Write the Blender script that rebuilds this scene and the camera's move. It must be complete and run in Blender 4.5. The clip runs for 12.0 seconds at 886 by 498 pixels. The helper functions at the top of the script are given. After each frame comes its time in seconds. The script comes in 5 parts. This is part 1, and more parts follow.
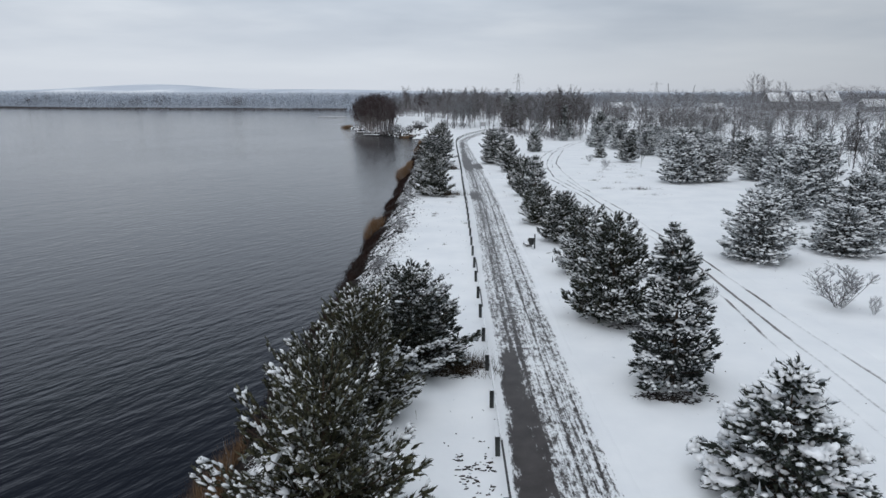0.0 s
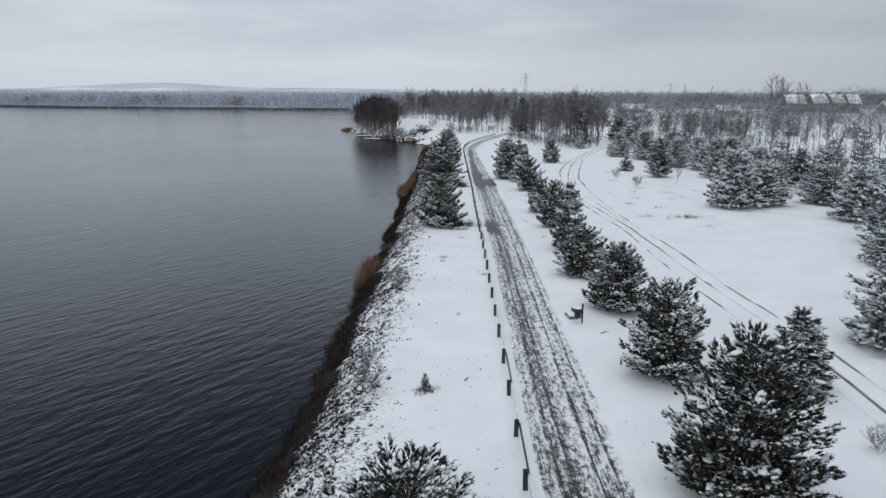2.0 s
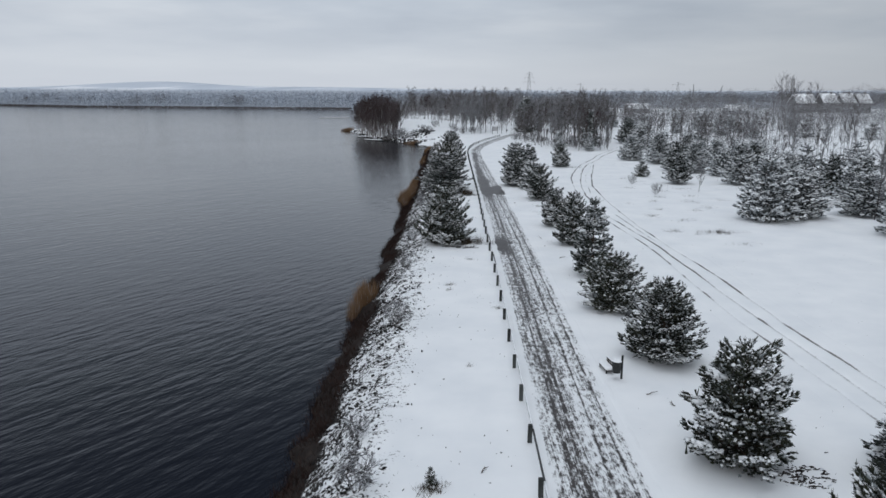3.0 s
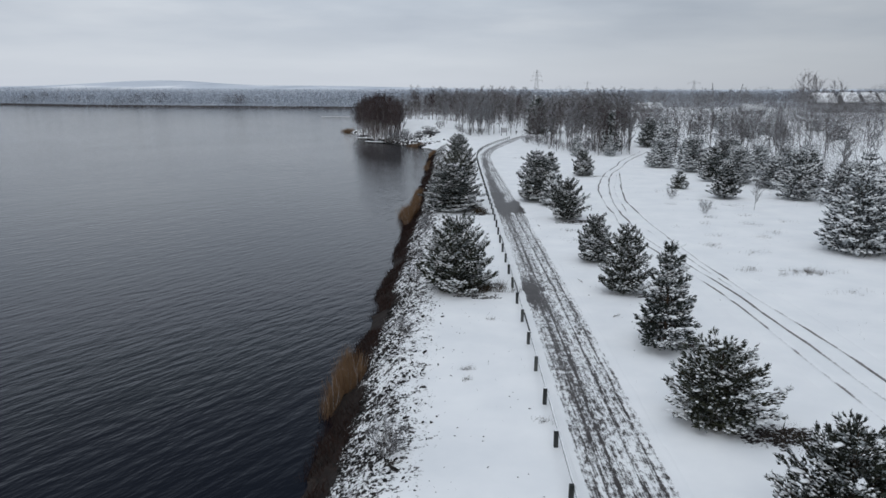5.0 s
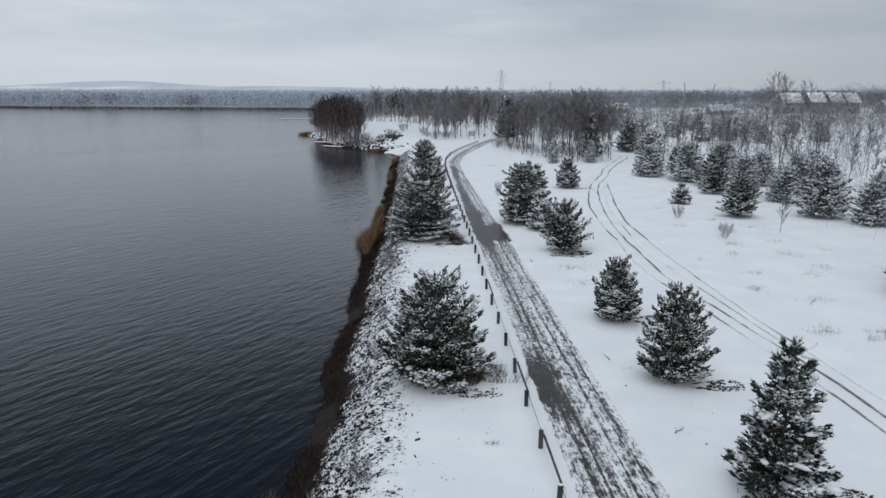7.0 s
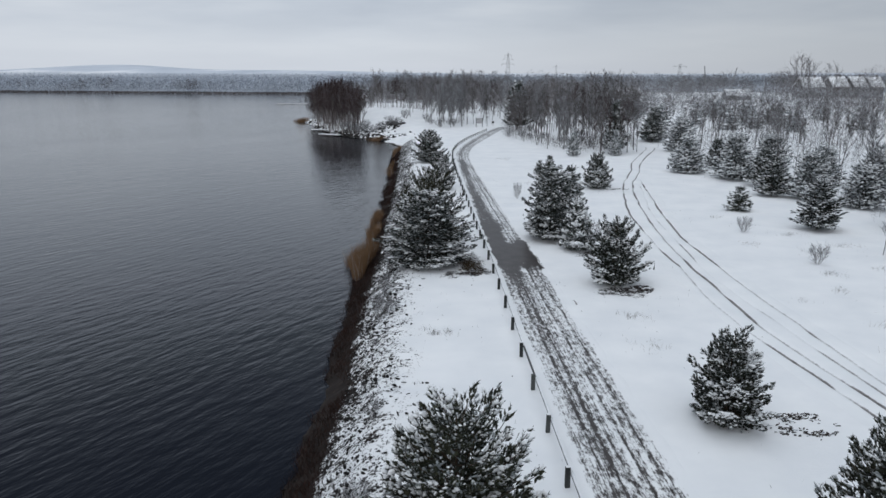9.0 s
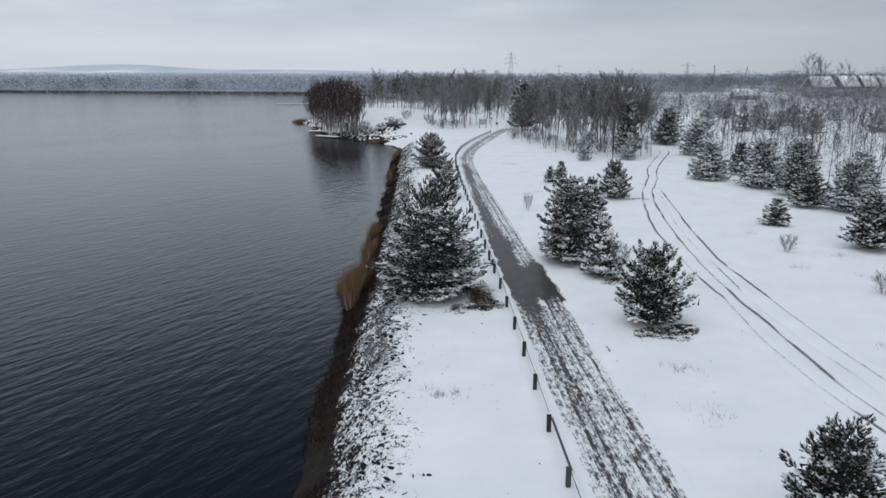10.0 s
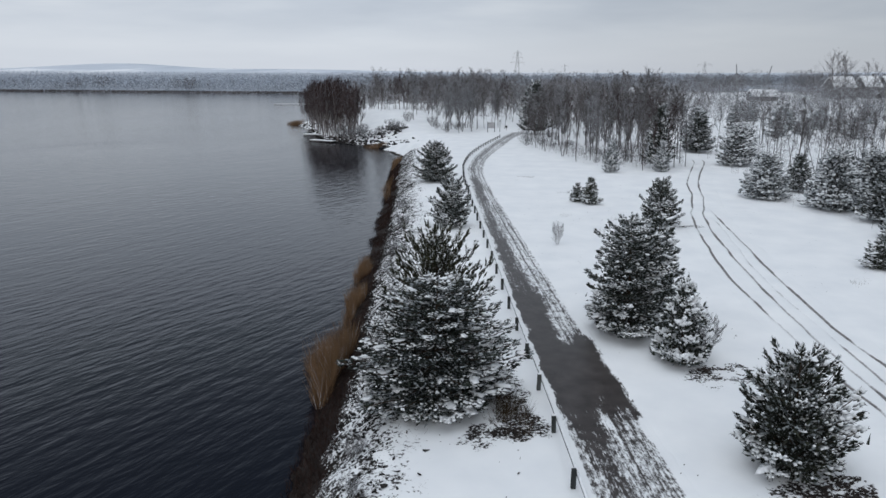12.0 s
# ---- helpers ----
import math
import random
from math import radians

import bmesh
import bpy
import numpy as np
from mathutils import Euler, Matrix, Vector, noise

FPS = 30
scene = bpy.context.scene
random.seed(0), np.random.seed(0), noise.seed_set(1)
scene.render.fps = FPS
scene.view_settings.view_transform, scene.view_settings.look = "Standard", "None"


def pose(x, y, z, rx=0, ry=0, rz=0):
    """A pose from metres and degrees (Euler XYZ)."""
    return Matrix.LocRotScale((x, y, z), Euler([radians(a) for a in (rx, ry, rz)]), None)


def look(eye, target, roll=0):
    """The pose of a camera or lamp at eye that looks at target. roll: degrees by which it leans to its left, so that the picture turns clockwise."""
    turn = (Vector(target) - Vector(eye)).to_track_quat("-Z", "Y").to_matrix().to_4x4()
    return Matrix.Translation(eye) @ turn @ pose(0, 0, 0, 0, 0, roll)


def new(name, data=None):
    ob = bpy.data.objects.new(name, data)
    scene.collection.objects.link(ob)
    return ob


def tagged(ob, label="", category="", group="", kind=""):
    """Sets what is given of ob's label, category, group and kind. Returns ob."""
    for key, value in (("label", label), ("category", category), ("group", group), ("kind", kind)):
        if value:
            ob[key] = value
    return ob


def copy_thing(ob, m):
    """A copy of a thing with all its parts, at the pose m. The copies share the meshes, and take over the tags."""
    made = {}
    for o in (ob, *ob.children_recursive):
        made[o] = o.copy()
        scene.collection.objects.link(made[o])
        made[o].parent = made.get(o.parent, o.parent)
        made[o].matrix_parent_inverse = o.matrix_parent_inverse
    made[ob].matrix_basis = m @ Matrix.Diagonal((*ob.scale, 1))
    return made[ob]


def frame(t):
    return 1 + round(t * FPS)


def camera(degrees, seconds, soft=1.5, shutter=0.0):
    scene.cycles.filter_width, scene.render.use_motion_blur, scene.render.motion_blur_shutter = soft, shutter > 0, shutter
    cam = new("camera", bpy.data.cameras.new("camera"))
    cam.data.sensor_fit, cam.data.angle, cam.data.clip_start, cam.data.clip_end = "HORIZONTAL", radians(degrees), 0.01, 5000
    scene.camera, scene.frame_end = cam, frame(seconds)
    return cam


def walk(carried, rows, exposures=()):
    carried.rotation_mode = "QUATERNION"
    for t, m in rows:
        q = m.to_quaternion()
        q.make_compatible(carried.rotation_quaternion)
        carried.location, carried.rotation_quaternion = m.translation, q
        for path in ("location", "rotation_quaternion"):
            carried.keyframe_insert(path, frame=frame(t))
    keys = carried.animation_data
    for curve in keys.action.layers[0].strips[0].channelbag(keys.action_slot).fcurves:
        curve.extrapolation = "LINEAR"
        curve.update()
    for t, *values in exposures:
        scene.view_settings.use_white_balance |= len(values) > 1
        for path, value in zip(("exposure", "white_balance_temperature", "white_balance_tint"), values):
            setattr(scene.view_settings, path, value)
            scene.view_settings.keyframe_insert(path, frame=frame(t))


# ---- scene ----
cam = camera(65.0, 12.0)
METRES, EYE, TILT, LEAN, TURN = 82.0, 10.6, -12.3, 0.0, 0.0
ROWS = [
    (0.0, 0.0, 0.0, 0.0, -0.0, 0.0, -0.0),
    (0.5, -0.0018, 0.0402, 0.0124, 0.08, 0.01, -0.03),
    (1.0, -0.0035, 0.0805, 0.0248, 0.15, -0.01, -0.11),
    (1.5, -0.0052, 0.1208, 0.0369, 0.21, -0.06, -0.18),
    (2.0, -0.007, 0.1618, 0.0479, 0.27, -0.09, -0.22),
    (2.5, -0.0091, 0.202, 0.0585, 0.34, -0.12, -0.26),
    (3.0, -0.011, 0.2425, 0.0687, 0.41, -0.17, -0.27),
    (5.0, -0.0181, 0.4059, 0.106, 0.73, -0.27, -0.32),
    (5.5, -0.0196, 0.4465, 0.1149, -0.18, -0.26, -0.09),
    (6.0, -0.0214, 0.4866, 0.1243, -1.59, -0.27, 0.23),
    (6.5, -0.0232, 0.527, 0.1334, -2.32, -0.26, 0.42),
    (7.0, -0.0243, 0.5675, 0.1427, -2.25, -0.24, 0.41),
    (9.0, -0.0251, 0.7292, 0.1776, -2.02, -1.48, 0.35),
    (9.5, -0.0247, 0.769, 0.1866, -1.95, -1.5, 0.36),
    (10.0, -0.0243, 0.8094, 0.1953, -1.9, -1.52, 0.35),
    (10.5, -0.0238, 0.8499, 0.2041, -1.83, -1.53, 0.34),
    (11.0, -0.0234, 0.8904, 0.2129, -1.77, -1.53, 0.31),
    (11.5, -0.0231, 0.931, 0.2217, -1.7, -1.54, 0.27),
    (12.0, -0.0226, 0.9721, 0.2306, -1.64, -1.55, 0.21),
]
walk(cam, [(t, pose(0, 0, EYE, TILT, LEAN, TURN) @ pose(METRES * x, METRES * y, METRES * z, 90 + pitch, roll, yaw)) for t, x, y, z, yaw, pitch, roll in ROWS],
     exposures=[(0.0, 0.16), (1.5, 0.13), (2.5, 0.05), (5.5, 0.04), (7.0, 0.05), (9.5, 0.10), (12.0, 0.13)])

# ---- sky and light: a low winter overcast ----
world = bpy.data.worlds.new("overcast_sky")
scene.world = world
world.use_nodes = True
wn, wl = world.node_tree.nodes, world.node_tree.links
wn.clear()


def math_node(nodes, links, op, a, b=None, c=None, clamp=False):
    n = nodes.new("ShaderNodeMath")
    n.operation, n.use_clamp = op, clamp
    for i, v in enumerate((a, b, c)):
        if v is None:
            continue
        if isinstance(v, (int, float)):
            n.inputs[i].default_value = v
        else:
            links.new(v, n.inputs[i])
    return n.outputs[0]


def ramp_node(nodes, links, fac, stops):
    n = nodes.new("ShaderNodeValToRGB")
    while len(n.color_ramp.elements) < len(stops):
        n.color_ramp.elements.new(0.5)
    for e, (p, c) in zip(n.color_ramp.elements, stops):
        e.position, e.color = p, (*c, 1) if len(c) == 3 else c
    if fac is not None:
        links.new(fac, n.inputs[0])
    return n.outputs[0]


def mix_node(nodes, links, fac, a, b, blend="MIX"):
    n = nodes.new("ShaderNodeMix")
    n.data_type, n.blend_type = "RGBA", blend
    for i, v in ((0, fac), (6, a), (7, b)):
        if isinstance(v, (int, float)):
            n.inputs[i].default_value = v
        elif isinstance(v, tuple):
            n.inputs[i].default_value = (*v, 1) if len(v) == 3 else v
        else:
            links.new(v, n.inputs[i])
    return n.outputs[2]


SUN_EL, SUN_AZ = radians(24), radians(200)
sky = wn.new("ShaderNodeTexSky")
sky.sky_type, sky.sun_disc, sky.sun_elevation, sky.sun_rotation = "NISHITA", False, SUN_EL, SUN_AZ
coord = wn.new("ShaderNodeTexCoord")
sep = wn.new("ShaderNodeSeparateXYZ")
wl.new(coord.outputs["Generated"], sep.inputs[0])
up = math_node(wn, wl, "MAXIMUM", sep.outputs[2], 0.0)
lift = math_node(wn, wl, "ADD", up, 0.10)
cx = math_node(wn, wl, "DIVIDE", sep.outputs[0], lift)
cy = math_node(wn, wl, "DIVIDE", sep.outputs[1], lift)
comb = wn.new("ShaderNodeCombineXYZ")
wl.new(cx, comb.inputs[0])
wl.new(cy, comb.inputs[1])
cloud = wn.new("ShaderNodeTexNoise")
cloud.inputs["Scale"].default_value, cloud.inputs["Detail"].default_value, cloud.inputs["Roughness"].default_value = 0.55, 5.0, 0.5
wl.new(comb.outputs[0], cloud.inputs["Vector"])
cloud_col = ramp_node(wn, wl, cloud.outputs["Fac"], [(0.34, (0.375, 0.42, 0.49)), (0.50, (0.50, 0.545, 0.61)), (0.66, (0.655, 0.69, 0.735))])
base_col = ramp_node(wn, wl, up, [(0.0, (0.57, 0.614, 0.692)), (0.045, (0.60, 0.643, 0.716)), (0.10, (0.495, 0.543, 0.635)), (0.15, (0.67, 0.76, 0.89)), (0.22, (0.98, 1.09, 1.28)), (0.29, (0.80, 0.90, 1.06)), (0.37, (0.27, 0.318, 0.40)), (0.52, (0.10, 0.12, 0.158)), (0.70, (0.17, 0.20, 0.245)), (1.0, (2.32, 2.48, 2.68))])
weight = ramp_node(wn, wl, up, [(0.0, (0.0, 0.0, 0.0)), (0.05, (0.2, 0.2, 0.2)), (0.12, (0.8, 0.8, 0.8)), (0.5, (0.3, 0.3, 0.3))])
cloudy = mix_node(wn, wl, weight, base_col, cloud_col)
east = wn.new("ShaderNodeMapRange")
east.interpolation_type = "SMOOTHSTEP"
east.inputs[1].default_value, east.inputs[2].default_value, east.inputs[3].default_value, east.inputs[4].default_value = -0.15, 0.65, 1.0, 0.72
wl.new(sep.outputs[0], east.inputs[0])
tone = wn.new("ShaderNodeVectorMath")
tone.operation = "SCALE"
wl.new(cloudy, tone.inputs[0])
wl.new(east.outputs[0], tone.inputs[3])
cloudy = tone.outputs[0]
bg_sky, bg_cloud, add = wn.new("ShaderNodeBackground"), wn.new("ShaderNodeBackground"), wn.new("ShaderNodeMixShader")
wl.new(sky.outputs[0], bg_sky.inputs[0])
bg_sky.inputs[1].default_value = 0.10
wl.new(cloudy, bg_cloud.inputs[0])
bg_cloud.inputs[1].default_value = 1.0
add.inputs[0].default_value = 0.94
wl.new(bg_sky.outputs[0], add.inputs[1])
wl.new(bg_cloud.outputs[0], add.inputs[2])
world_out = wn.new("ShaderNodeOutputWorld")
wl.new(add.outputs[0], world_out.inputs[0])

sun_data = bpy.data.lights.new("sun", "SUN")
sun_data.energy, sun_data.angle, sun_data.color = 0.5, radians(45), (1.0, 0.97, 0.93)
sun = new("sun", sun_data)
sun.matrix_world = look((0, 0, 60), (60 * math.sin(SUN_AZ) * -1.0, 60 * math.cos(SUN_AZ) * -1.0, 60 - 60 * math.tan(SUN_EL)))


# ---- materials ----
def material(name, rough=0.8):
    m = bpy.data.materials.new(name)
    m.use_nodes = True
    n, l = m.node_tree.nodes, m.node_tree.links
    b = n["Principled BSDF"]
    b.inputs["Roughness"].default_value = rough
    b.inputs["Specular IOR Level"].default_value = 0.25
    return m, n, l, b


def noise_node(n, l, scale, detail=3.0, vec=None, rough=0.55, stretch=None):
    t = n.new("ShaderNodeTexNoise")
    t.inputs["Scale"].default_value, t.inputs["Detail"].default_value, t.inputs["Roughness"].default_value = scale, detail, rough
    if vec is None:
        vec = n.new("ShaderNodeTexCoord").outputs["Object"]
    if stretch:
        mp = n.new("ShaderNodeMapping")
        mp.inputs["Scale"].default_value = stretch
        l.new(vec, mp.inputs[0])
        vec = mp.outputs[0]
    l.new(vec, t.inputs["Vector"])
    return t.outputs["Fac"]


def bump_node(n, l, b, height, strength, distance):
    bp = n.new("ShaderNodeBump")
    bp.inputs["Strength"].default_value, bp.inputs["Distance"].default_value = strength, distance
    l.new(height, bp.inputs["Height"])
    l.new(bp.outputs[0], b.inputs["Normal"])
    return bp


SNOW_LOW, SNOW_HIGH = (0.76, 0.78, 0.80), (0.85, 0.862, 0.87)


def cover_material(name, under_stops, under_scale, under_rough, spread=0.35, fine=9.0, lo=0.42, hi=0.58, mottle=()):
    """Snow that lies thick or thin (attribute cover) over the bare ground below it."""
    m, n, l, b = material(name, 0.6)
    at = n.new("ShaderNodeAttribute")
    at.attribute_name = "cover"
    n1, n2 = noise_node(n, l, fine, 4.0, rough=0.65), noise_node(n, l, fine * 0.22, 3.0)
    wob = math_node(n, l, "MULTIPLY_ADD", n1, spread * 2, -spread)
    wob2 = math_node(n, l, "MULTIPLY_ADD", n2, spread * 1.2, -spread * 0.6)
    amount = math_node(n, l, "ADD", math_node(n, l, "ADD", at.outputs["Fac"], wob), wob2)
    for sx, sy, wt in mottle:
        nz = noise_node(n, l, 1.0, 2.0, stretch=(sx, sy, 1.0))
        amount = math_node(n, l, "ADD", amount, math_node(n, l, "MULTIPLY_ADD", nz, wt, -0.5 * wt))
    mr = n.new("ShaderNodeMapRange")
    mr.interpolation_type = "SMOOTHSTEP"
    mr.inputs[1].default_value, mr.inputs[2].default_value = lo, hi
    l.new(amount, mr.inputs[0])
    snow_col = ramp_node(n, l, noise_node(n, l, 0.35, 4.0), [(0.3, SNOW_LOW), (0.7, SNOW_HIGH)])
    under = ramp_node(n, l, noise_node(n, l, under_scale, 5.0), under_stops)
    l.new(mix_node(n, l, mr.outputs[0], under, snow_col), b.inputs["Base Color"])
    l.new(math_node(n, l, "MULTIPLY_ADD", mr.outputs[0], 0.75 - under_rough, under_rough), b.inputs["Roughness"])
    hgt = math_node(n, l, "MULTIPLY_ADD", n1, 0.25, math_node(n, l, "MULTIPLY", mr.outputs[0], 0.8))
    bump_node(n, l, b, hgt, 0.6, 0.05)
    return m


M_GROUND = cover_material("snowy_ground", [(0.3, (0.008, 0.006, 0.0055)), (0.55, (0.017, 0.012, 0.010)), (0.75, (0.034, 0.025, 0.020))], 3.0, 0.9, 0.62, 8.0, 0.42, 0.58)
M_ROAD = cover_material("slushy_asphalt", [(0.3, (0.027, 0.023, 0.022)), (0.7, (0.064, 0.056, 0.054))], 1.3, 0.38, 0.12, 14.0, 0.22, 0.86, ((3.6, 1.5, 1.0), (8.0, 3.0, 1.4), (20.0, 8.0, 0.9), (16.0, 0.36, 1.0), (5.0, 0.12, 0.8)))
M_TRACK = cover_material("rutted_snow", [(0.3, (0.09, 0.083, 0.08)), (0.7, (0.26, 0.25, 0.25))], 2.0, 0.8, 0.26, 8.0, 0.30, 0.78)

# Blue-grey land tones with the distance haze put into the base colour.
M_FARLAND, n, l, b = material("hazed_far_land", 0.9)
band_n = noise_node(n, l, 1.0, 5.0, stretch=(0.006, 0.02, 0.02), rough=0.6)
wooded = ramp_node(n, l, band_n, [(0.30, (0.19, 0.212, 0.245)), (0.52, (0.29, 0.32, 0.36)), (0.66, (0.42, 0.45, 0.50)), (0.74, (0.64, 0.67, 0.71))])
far_haze = ramp_node(n, l, noise_node(n, l, 1.0, 4.0, stretch=(0.004, 0.0015, 0.02)), [(0.36, (0.46, 0.51, 0.575)), (0.58, (0.58, 0.62, 0.68)), (0.66, (0.78, 0.80, 0.83))])
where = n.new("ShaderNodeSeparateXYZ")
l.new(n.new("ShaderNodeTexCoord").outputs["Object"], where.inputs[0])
# Distance along y, not height, fades the land into a pale haze colour.
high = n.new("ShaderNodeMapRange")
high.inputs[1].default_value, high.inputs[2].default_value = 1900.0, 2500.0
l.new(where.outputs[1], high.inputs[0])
l.new(mix_node(n, l, high.outputs[0], wooded, far_haze), b.inputs["Base Color"])

M_SNOW, n, l, b = material("fresh_snow", 0.65)
l.new(ramp_node(n, l, noise_node(n, l, 6.0), [(0.3, SNOW_LOW), (0.7, (0.86, 0.875, 0.89))]), b.inputs["Base Color"])
bump_node(n, l, b, noise_node(n, l, 30.0), 0.3, 0.02)

M_WATER, n, l, b = material("lake_water", 0.08)
b.inputs["Specular IOR Level"].default_value = 0.27
b.inputs["IOR"].default_value = 1.333
b.inputs["Base Color"].default_value = (0.0026, 0.004, 0.0085, 1)
obj_co = n.new("ShaderNodeTexCoord").outputs["Object"]
turned = n.new("ShaderNodeMapping")
turned.inputs["Rotation"].default_value = (0, 0, radians(-58))
l.new(obj_co, turned.inputs[0])
w1 = noise_node(n, l, 1.0, 3.0, turned.outputs[0], stretch=(0.58, 1.8, 1.0), rough=0.5)
w2 = noise_node(n, l, 1.0, 3.0, turned.outputs[0], stretch=(0.02, 0.05, 1.0), rough=0.5)
w3 = noise_node(n, l, 1.0, 2.0, turned.outputs[0], stretch=(0.10, 0.30, 1.0), rough=0.5)
waves = math_node(n, l, "MULTIPLY_ADD", w3, 0.5, math_node(n, l, "MULTIPLY", w1, math_node(n, l, "ADD", w2, 0.3)))
bump_node(n, l, b, waves, 0.15, 0.5)
b.inputs["Specular Tint"].default_value = (0.82, 0.90, 1.0, 1)


def mixed_material(name, stops, scale, rough=0.85, island=0.0, obj=0.0, frost=0.0, frost_col=(0.62, 0.65, 0.69), stretch=None):
    """A base tone with grain, a spread from piece to piece, and a share of frosted pieces."""
    m, n, l, b = material(name, rough)
    fac = noise_node(n, l, scale, 4.0, stretch=stretch)
    geo = n.new("ShaderNodeNewGeometry")
    info = n.new("ShaderNodeObjectInfo")
    if island:
        fac = math_node(n, l, "MULTIPLY_ADD", geo.outputs["Random Per Island"], island, math_node(n, l, "ADD", fac, -island * 0.5))
    if obj:
        fac = math_node(n, l, "MULTIPLY_ADD", info.outputs["Random"], obj, math_node(n, l, "ADD", fac, -obj * 0.5))
    col = ramp_node(n, l, fac, stops)
    if frost:
        pick = math_node(n, l, "FRACT", math_node(n, l, "MULTIPLY", geo.outputs["Random Per Island"], 37.7))
        m2 = math_node(n, l, "LESS_THAN", pick, frost)
        col = mix_node(n, l, m2, col, frost_col)
    l.new(col, b.inputs["Base Color"])
    return m, n, l, b


M_BARK = mixed_material("pine_bark", [(0.3, (0.035, 0.026, 0.02)), (0.7, (0.11, 0.075, 0.05))], 9.0)[0]
M_NEEDLE = mixed_material("pine_needles", [(0.2, (0.007, 0.009, 0.006)), (0.5, (0.017, 0.021, 0.013)), (0.8, (0.042, 0.045, 0.026))], 1.5, 0.6, 0.5, 0.3, 0.20, (0.30, 0.33, 0.34))[0]
M_NEEDLE_O = mixed_material("olive_needles", [(0.2, (0.013, 0.014, 0.007)), (0.5, (0.032, 0.033, 0.017)), (0.8, (0.075, 0.072, 0.036))], 1.5, 0.6, 0.5, 0.3, 0.16, (0.30, 0.32, 0.31))[0]
M_NEEDLE_F = mixed_material("frosted_needles", [(0.2, (0.008, 0.011, 0.009)), (0.5, (0.018, 0.024, 0.019)), (0.8, (0.038, 0.046, 0.034))], 1.5, 0.6, 0.5, 0.3, 0.20, (0.34, 0.37, 0.39))[0]
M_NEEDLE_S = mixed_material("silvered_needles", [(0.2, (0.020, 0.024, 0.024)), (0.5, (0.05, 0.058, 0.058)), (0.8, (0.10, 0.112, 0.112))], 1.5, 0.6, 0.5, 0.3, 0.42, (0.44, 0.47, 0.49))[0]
M_WOOD_GREY = mixed_material("grey_bark", [(0.3, (0.035, 0.03, 0.028)), (0.7, (0.12, 0.105, 0.098))], 5.0, obj=0.4)[0]
M_TWIG = mixed_material("bare_twigs", [(0.2, (0.040, 0.033, 0.033)), (0.8, (0.125, 0.107, 0.106))], 1.0, island=0.4, obj=0.4, frost=0.24, frost_col=(0.38, 0.395, 0.415))[0]
M_TWIG_WHITE = mixed_material("frosted_twigs", [(0.2, (0.08, 0.075, 0.076)), (0.8, (0.20, 0.19, 0.195))], 1.0, island=0.4, obj=0.3, frost=0.30, frost_col=(0.46, 0.49, 0.52))[0]
M_TWIG_RED = mixed_material("reddish_birch_twigs", [(0.2, (0.026, 0.015, 0.016)), (0.8, (0.075, 0.046, 0.046))], 1.0, island=0.5, obj=0.5, frost=0.06)[0]
# Pale blue tone and large frost share also stand in for distance haze.
M_WOODS = mixed_material("hazed_far_woods", [(0.2, (0.21, 0.235, 0.275)), (0.8, (0.36, 0.395, 0.45))], 0.012, island=0.2, frost=0.5, frost_col=(0.55, 0.60, 0.67))[0]
# Darker than the far woods, with less haze mixed into the colour.
M_WOODS_INLAND = mixed_material("hazed_inland_woods", [(0.2, (0.085, 0.094, 0.11)), (0.8, (0.17, 0.186, 0.21))], 0.012, island=0.16, frost=0.28, frost_col=(0.36, 0.39, 0.43))[0]
M_BIRCH = mixed_material("pale_birch_bark", [(0.3, (0.10, 0.085, 0.083)), (0.7, (0.36, 0.33, 0.32))], 2.0, obj=0.5, stretch=(1, 1, 0.4))[0]
M_REED = mixed_material("dry_reeds", [(0.2, (0.10, 0.058, 0.030)), (0.8, (0.29, 0.18, 0.10))], 0.8, island=0.6, frost=0.03)[0]
M_REED_FAR = mixed_material("far_reeds", [(0.2, (0.075, 0.066, 0.066)), (0.8, (0.16, 0.14, 0.135))], 0.02, island=0.5)[0]
M_SEDGE = mixed_material("dark_sedge", [(0.2, (0.007, 0.0035, 0.003)), (0.8, (0.042, 0.019, 0.014))], 0.6, island=0.5)[0]
M_SCRUB = mixed_material("dead_scrub", [(0.2, (0.014, 0.011, 0.010)), (0.8, (0.06, 0.047, 0.042))], 0.6, island=0.5, frost=0.12)[0]
M_BROWN = mixed_material("dry_brown_grass", [(0.2, (0.022, 0.015, 0.008)), (0.8, (0.085, 0.058, 0.032))], 0.8, island=0.5, frost=0.06)[0]
M_STRAW = mixed_material("snowy_straw", [(0.2, (0.09, 0.08, 0.07)), (0.8, (0.26, 0.24, 0.21))], 0.8, island=0.5, frost=0.3)[0]
M_STONE = mixed_material("bank_stone", [(0.3, (0.007, 0.0065, 0.0065)), (0.7, (0.036, 0.033, 0.031))], 4.0, island=0.4)[0]
M_POST = mixed_material("weathered_dark_wood", [(0.3, (0.025, 0.028, 0.028)), (0.7, (0.075, 0.08, 0.078))], 8.0, 0.7, obj=0.5, stretch=(1, 1, 0.15))[0]
M_RAIL = mixed_material("grey_rail_steel", [(0.3, (0.035, 0.036, 0.038)), (0.7, (0.085, 0.087, 0.09))], 4.0, 0.55)[0]
M_DARK = mixed_material("dark_painted_steel", [(0.3, (0.012, 0.014, 0.014)), (0.7, (0.04, 0.042, 0.042))], 8.0, 0.5)[0]
M_PLANK = mixed_material("dark_plank", [(0.3, (0.03, 0.024, 0.02)), (0.7, (0.09, 0.07, 0.055))], 6.0, 0.75, stretch=(1, 0.1, 1))[0]
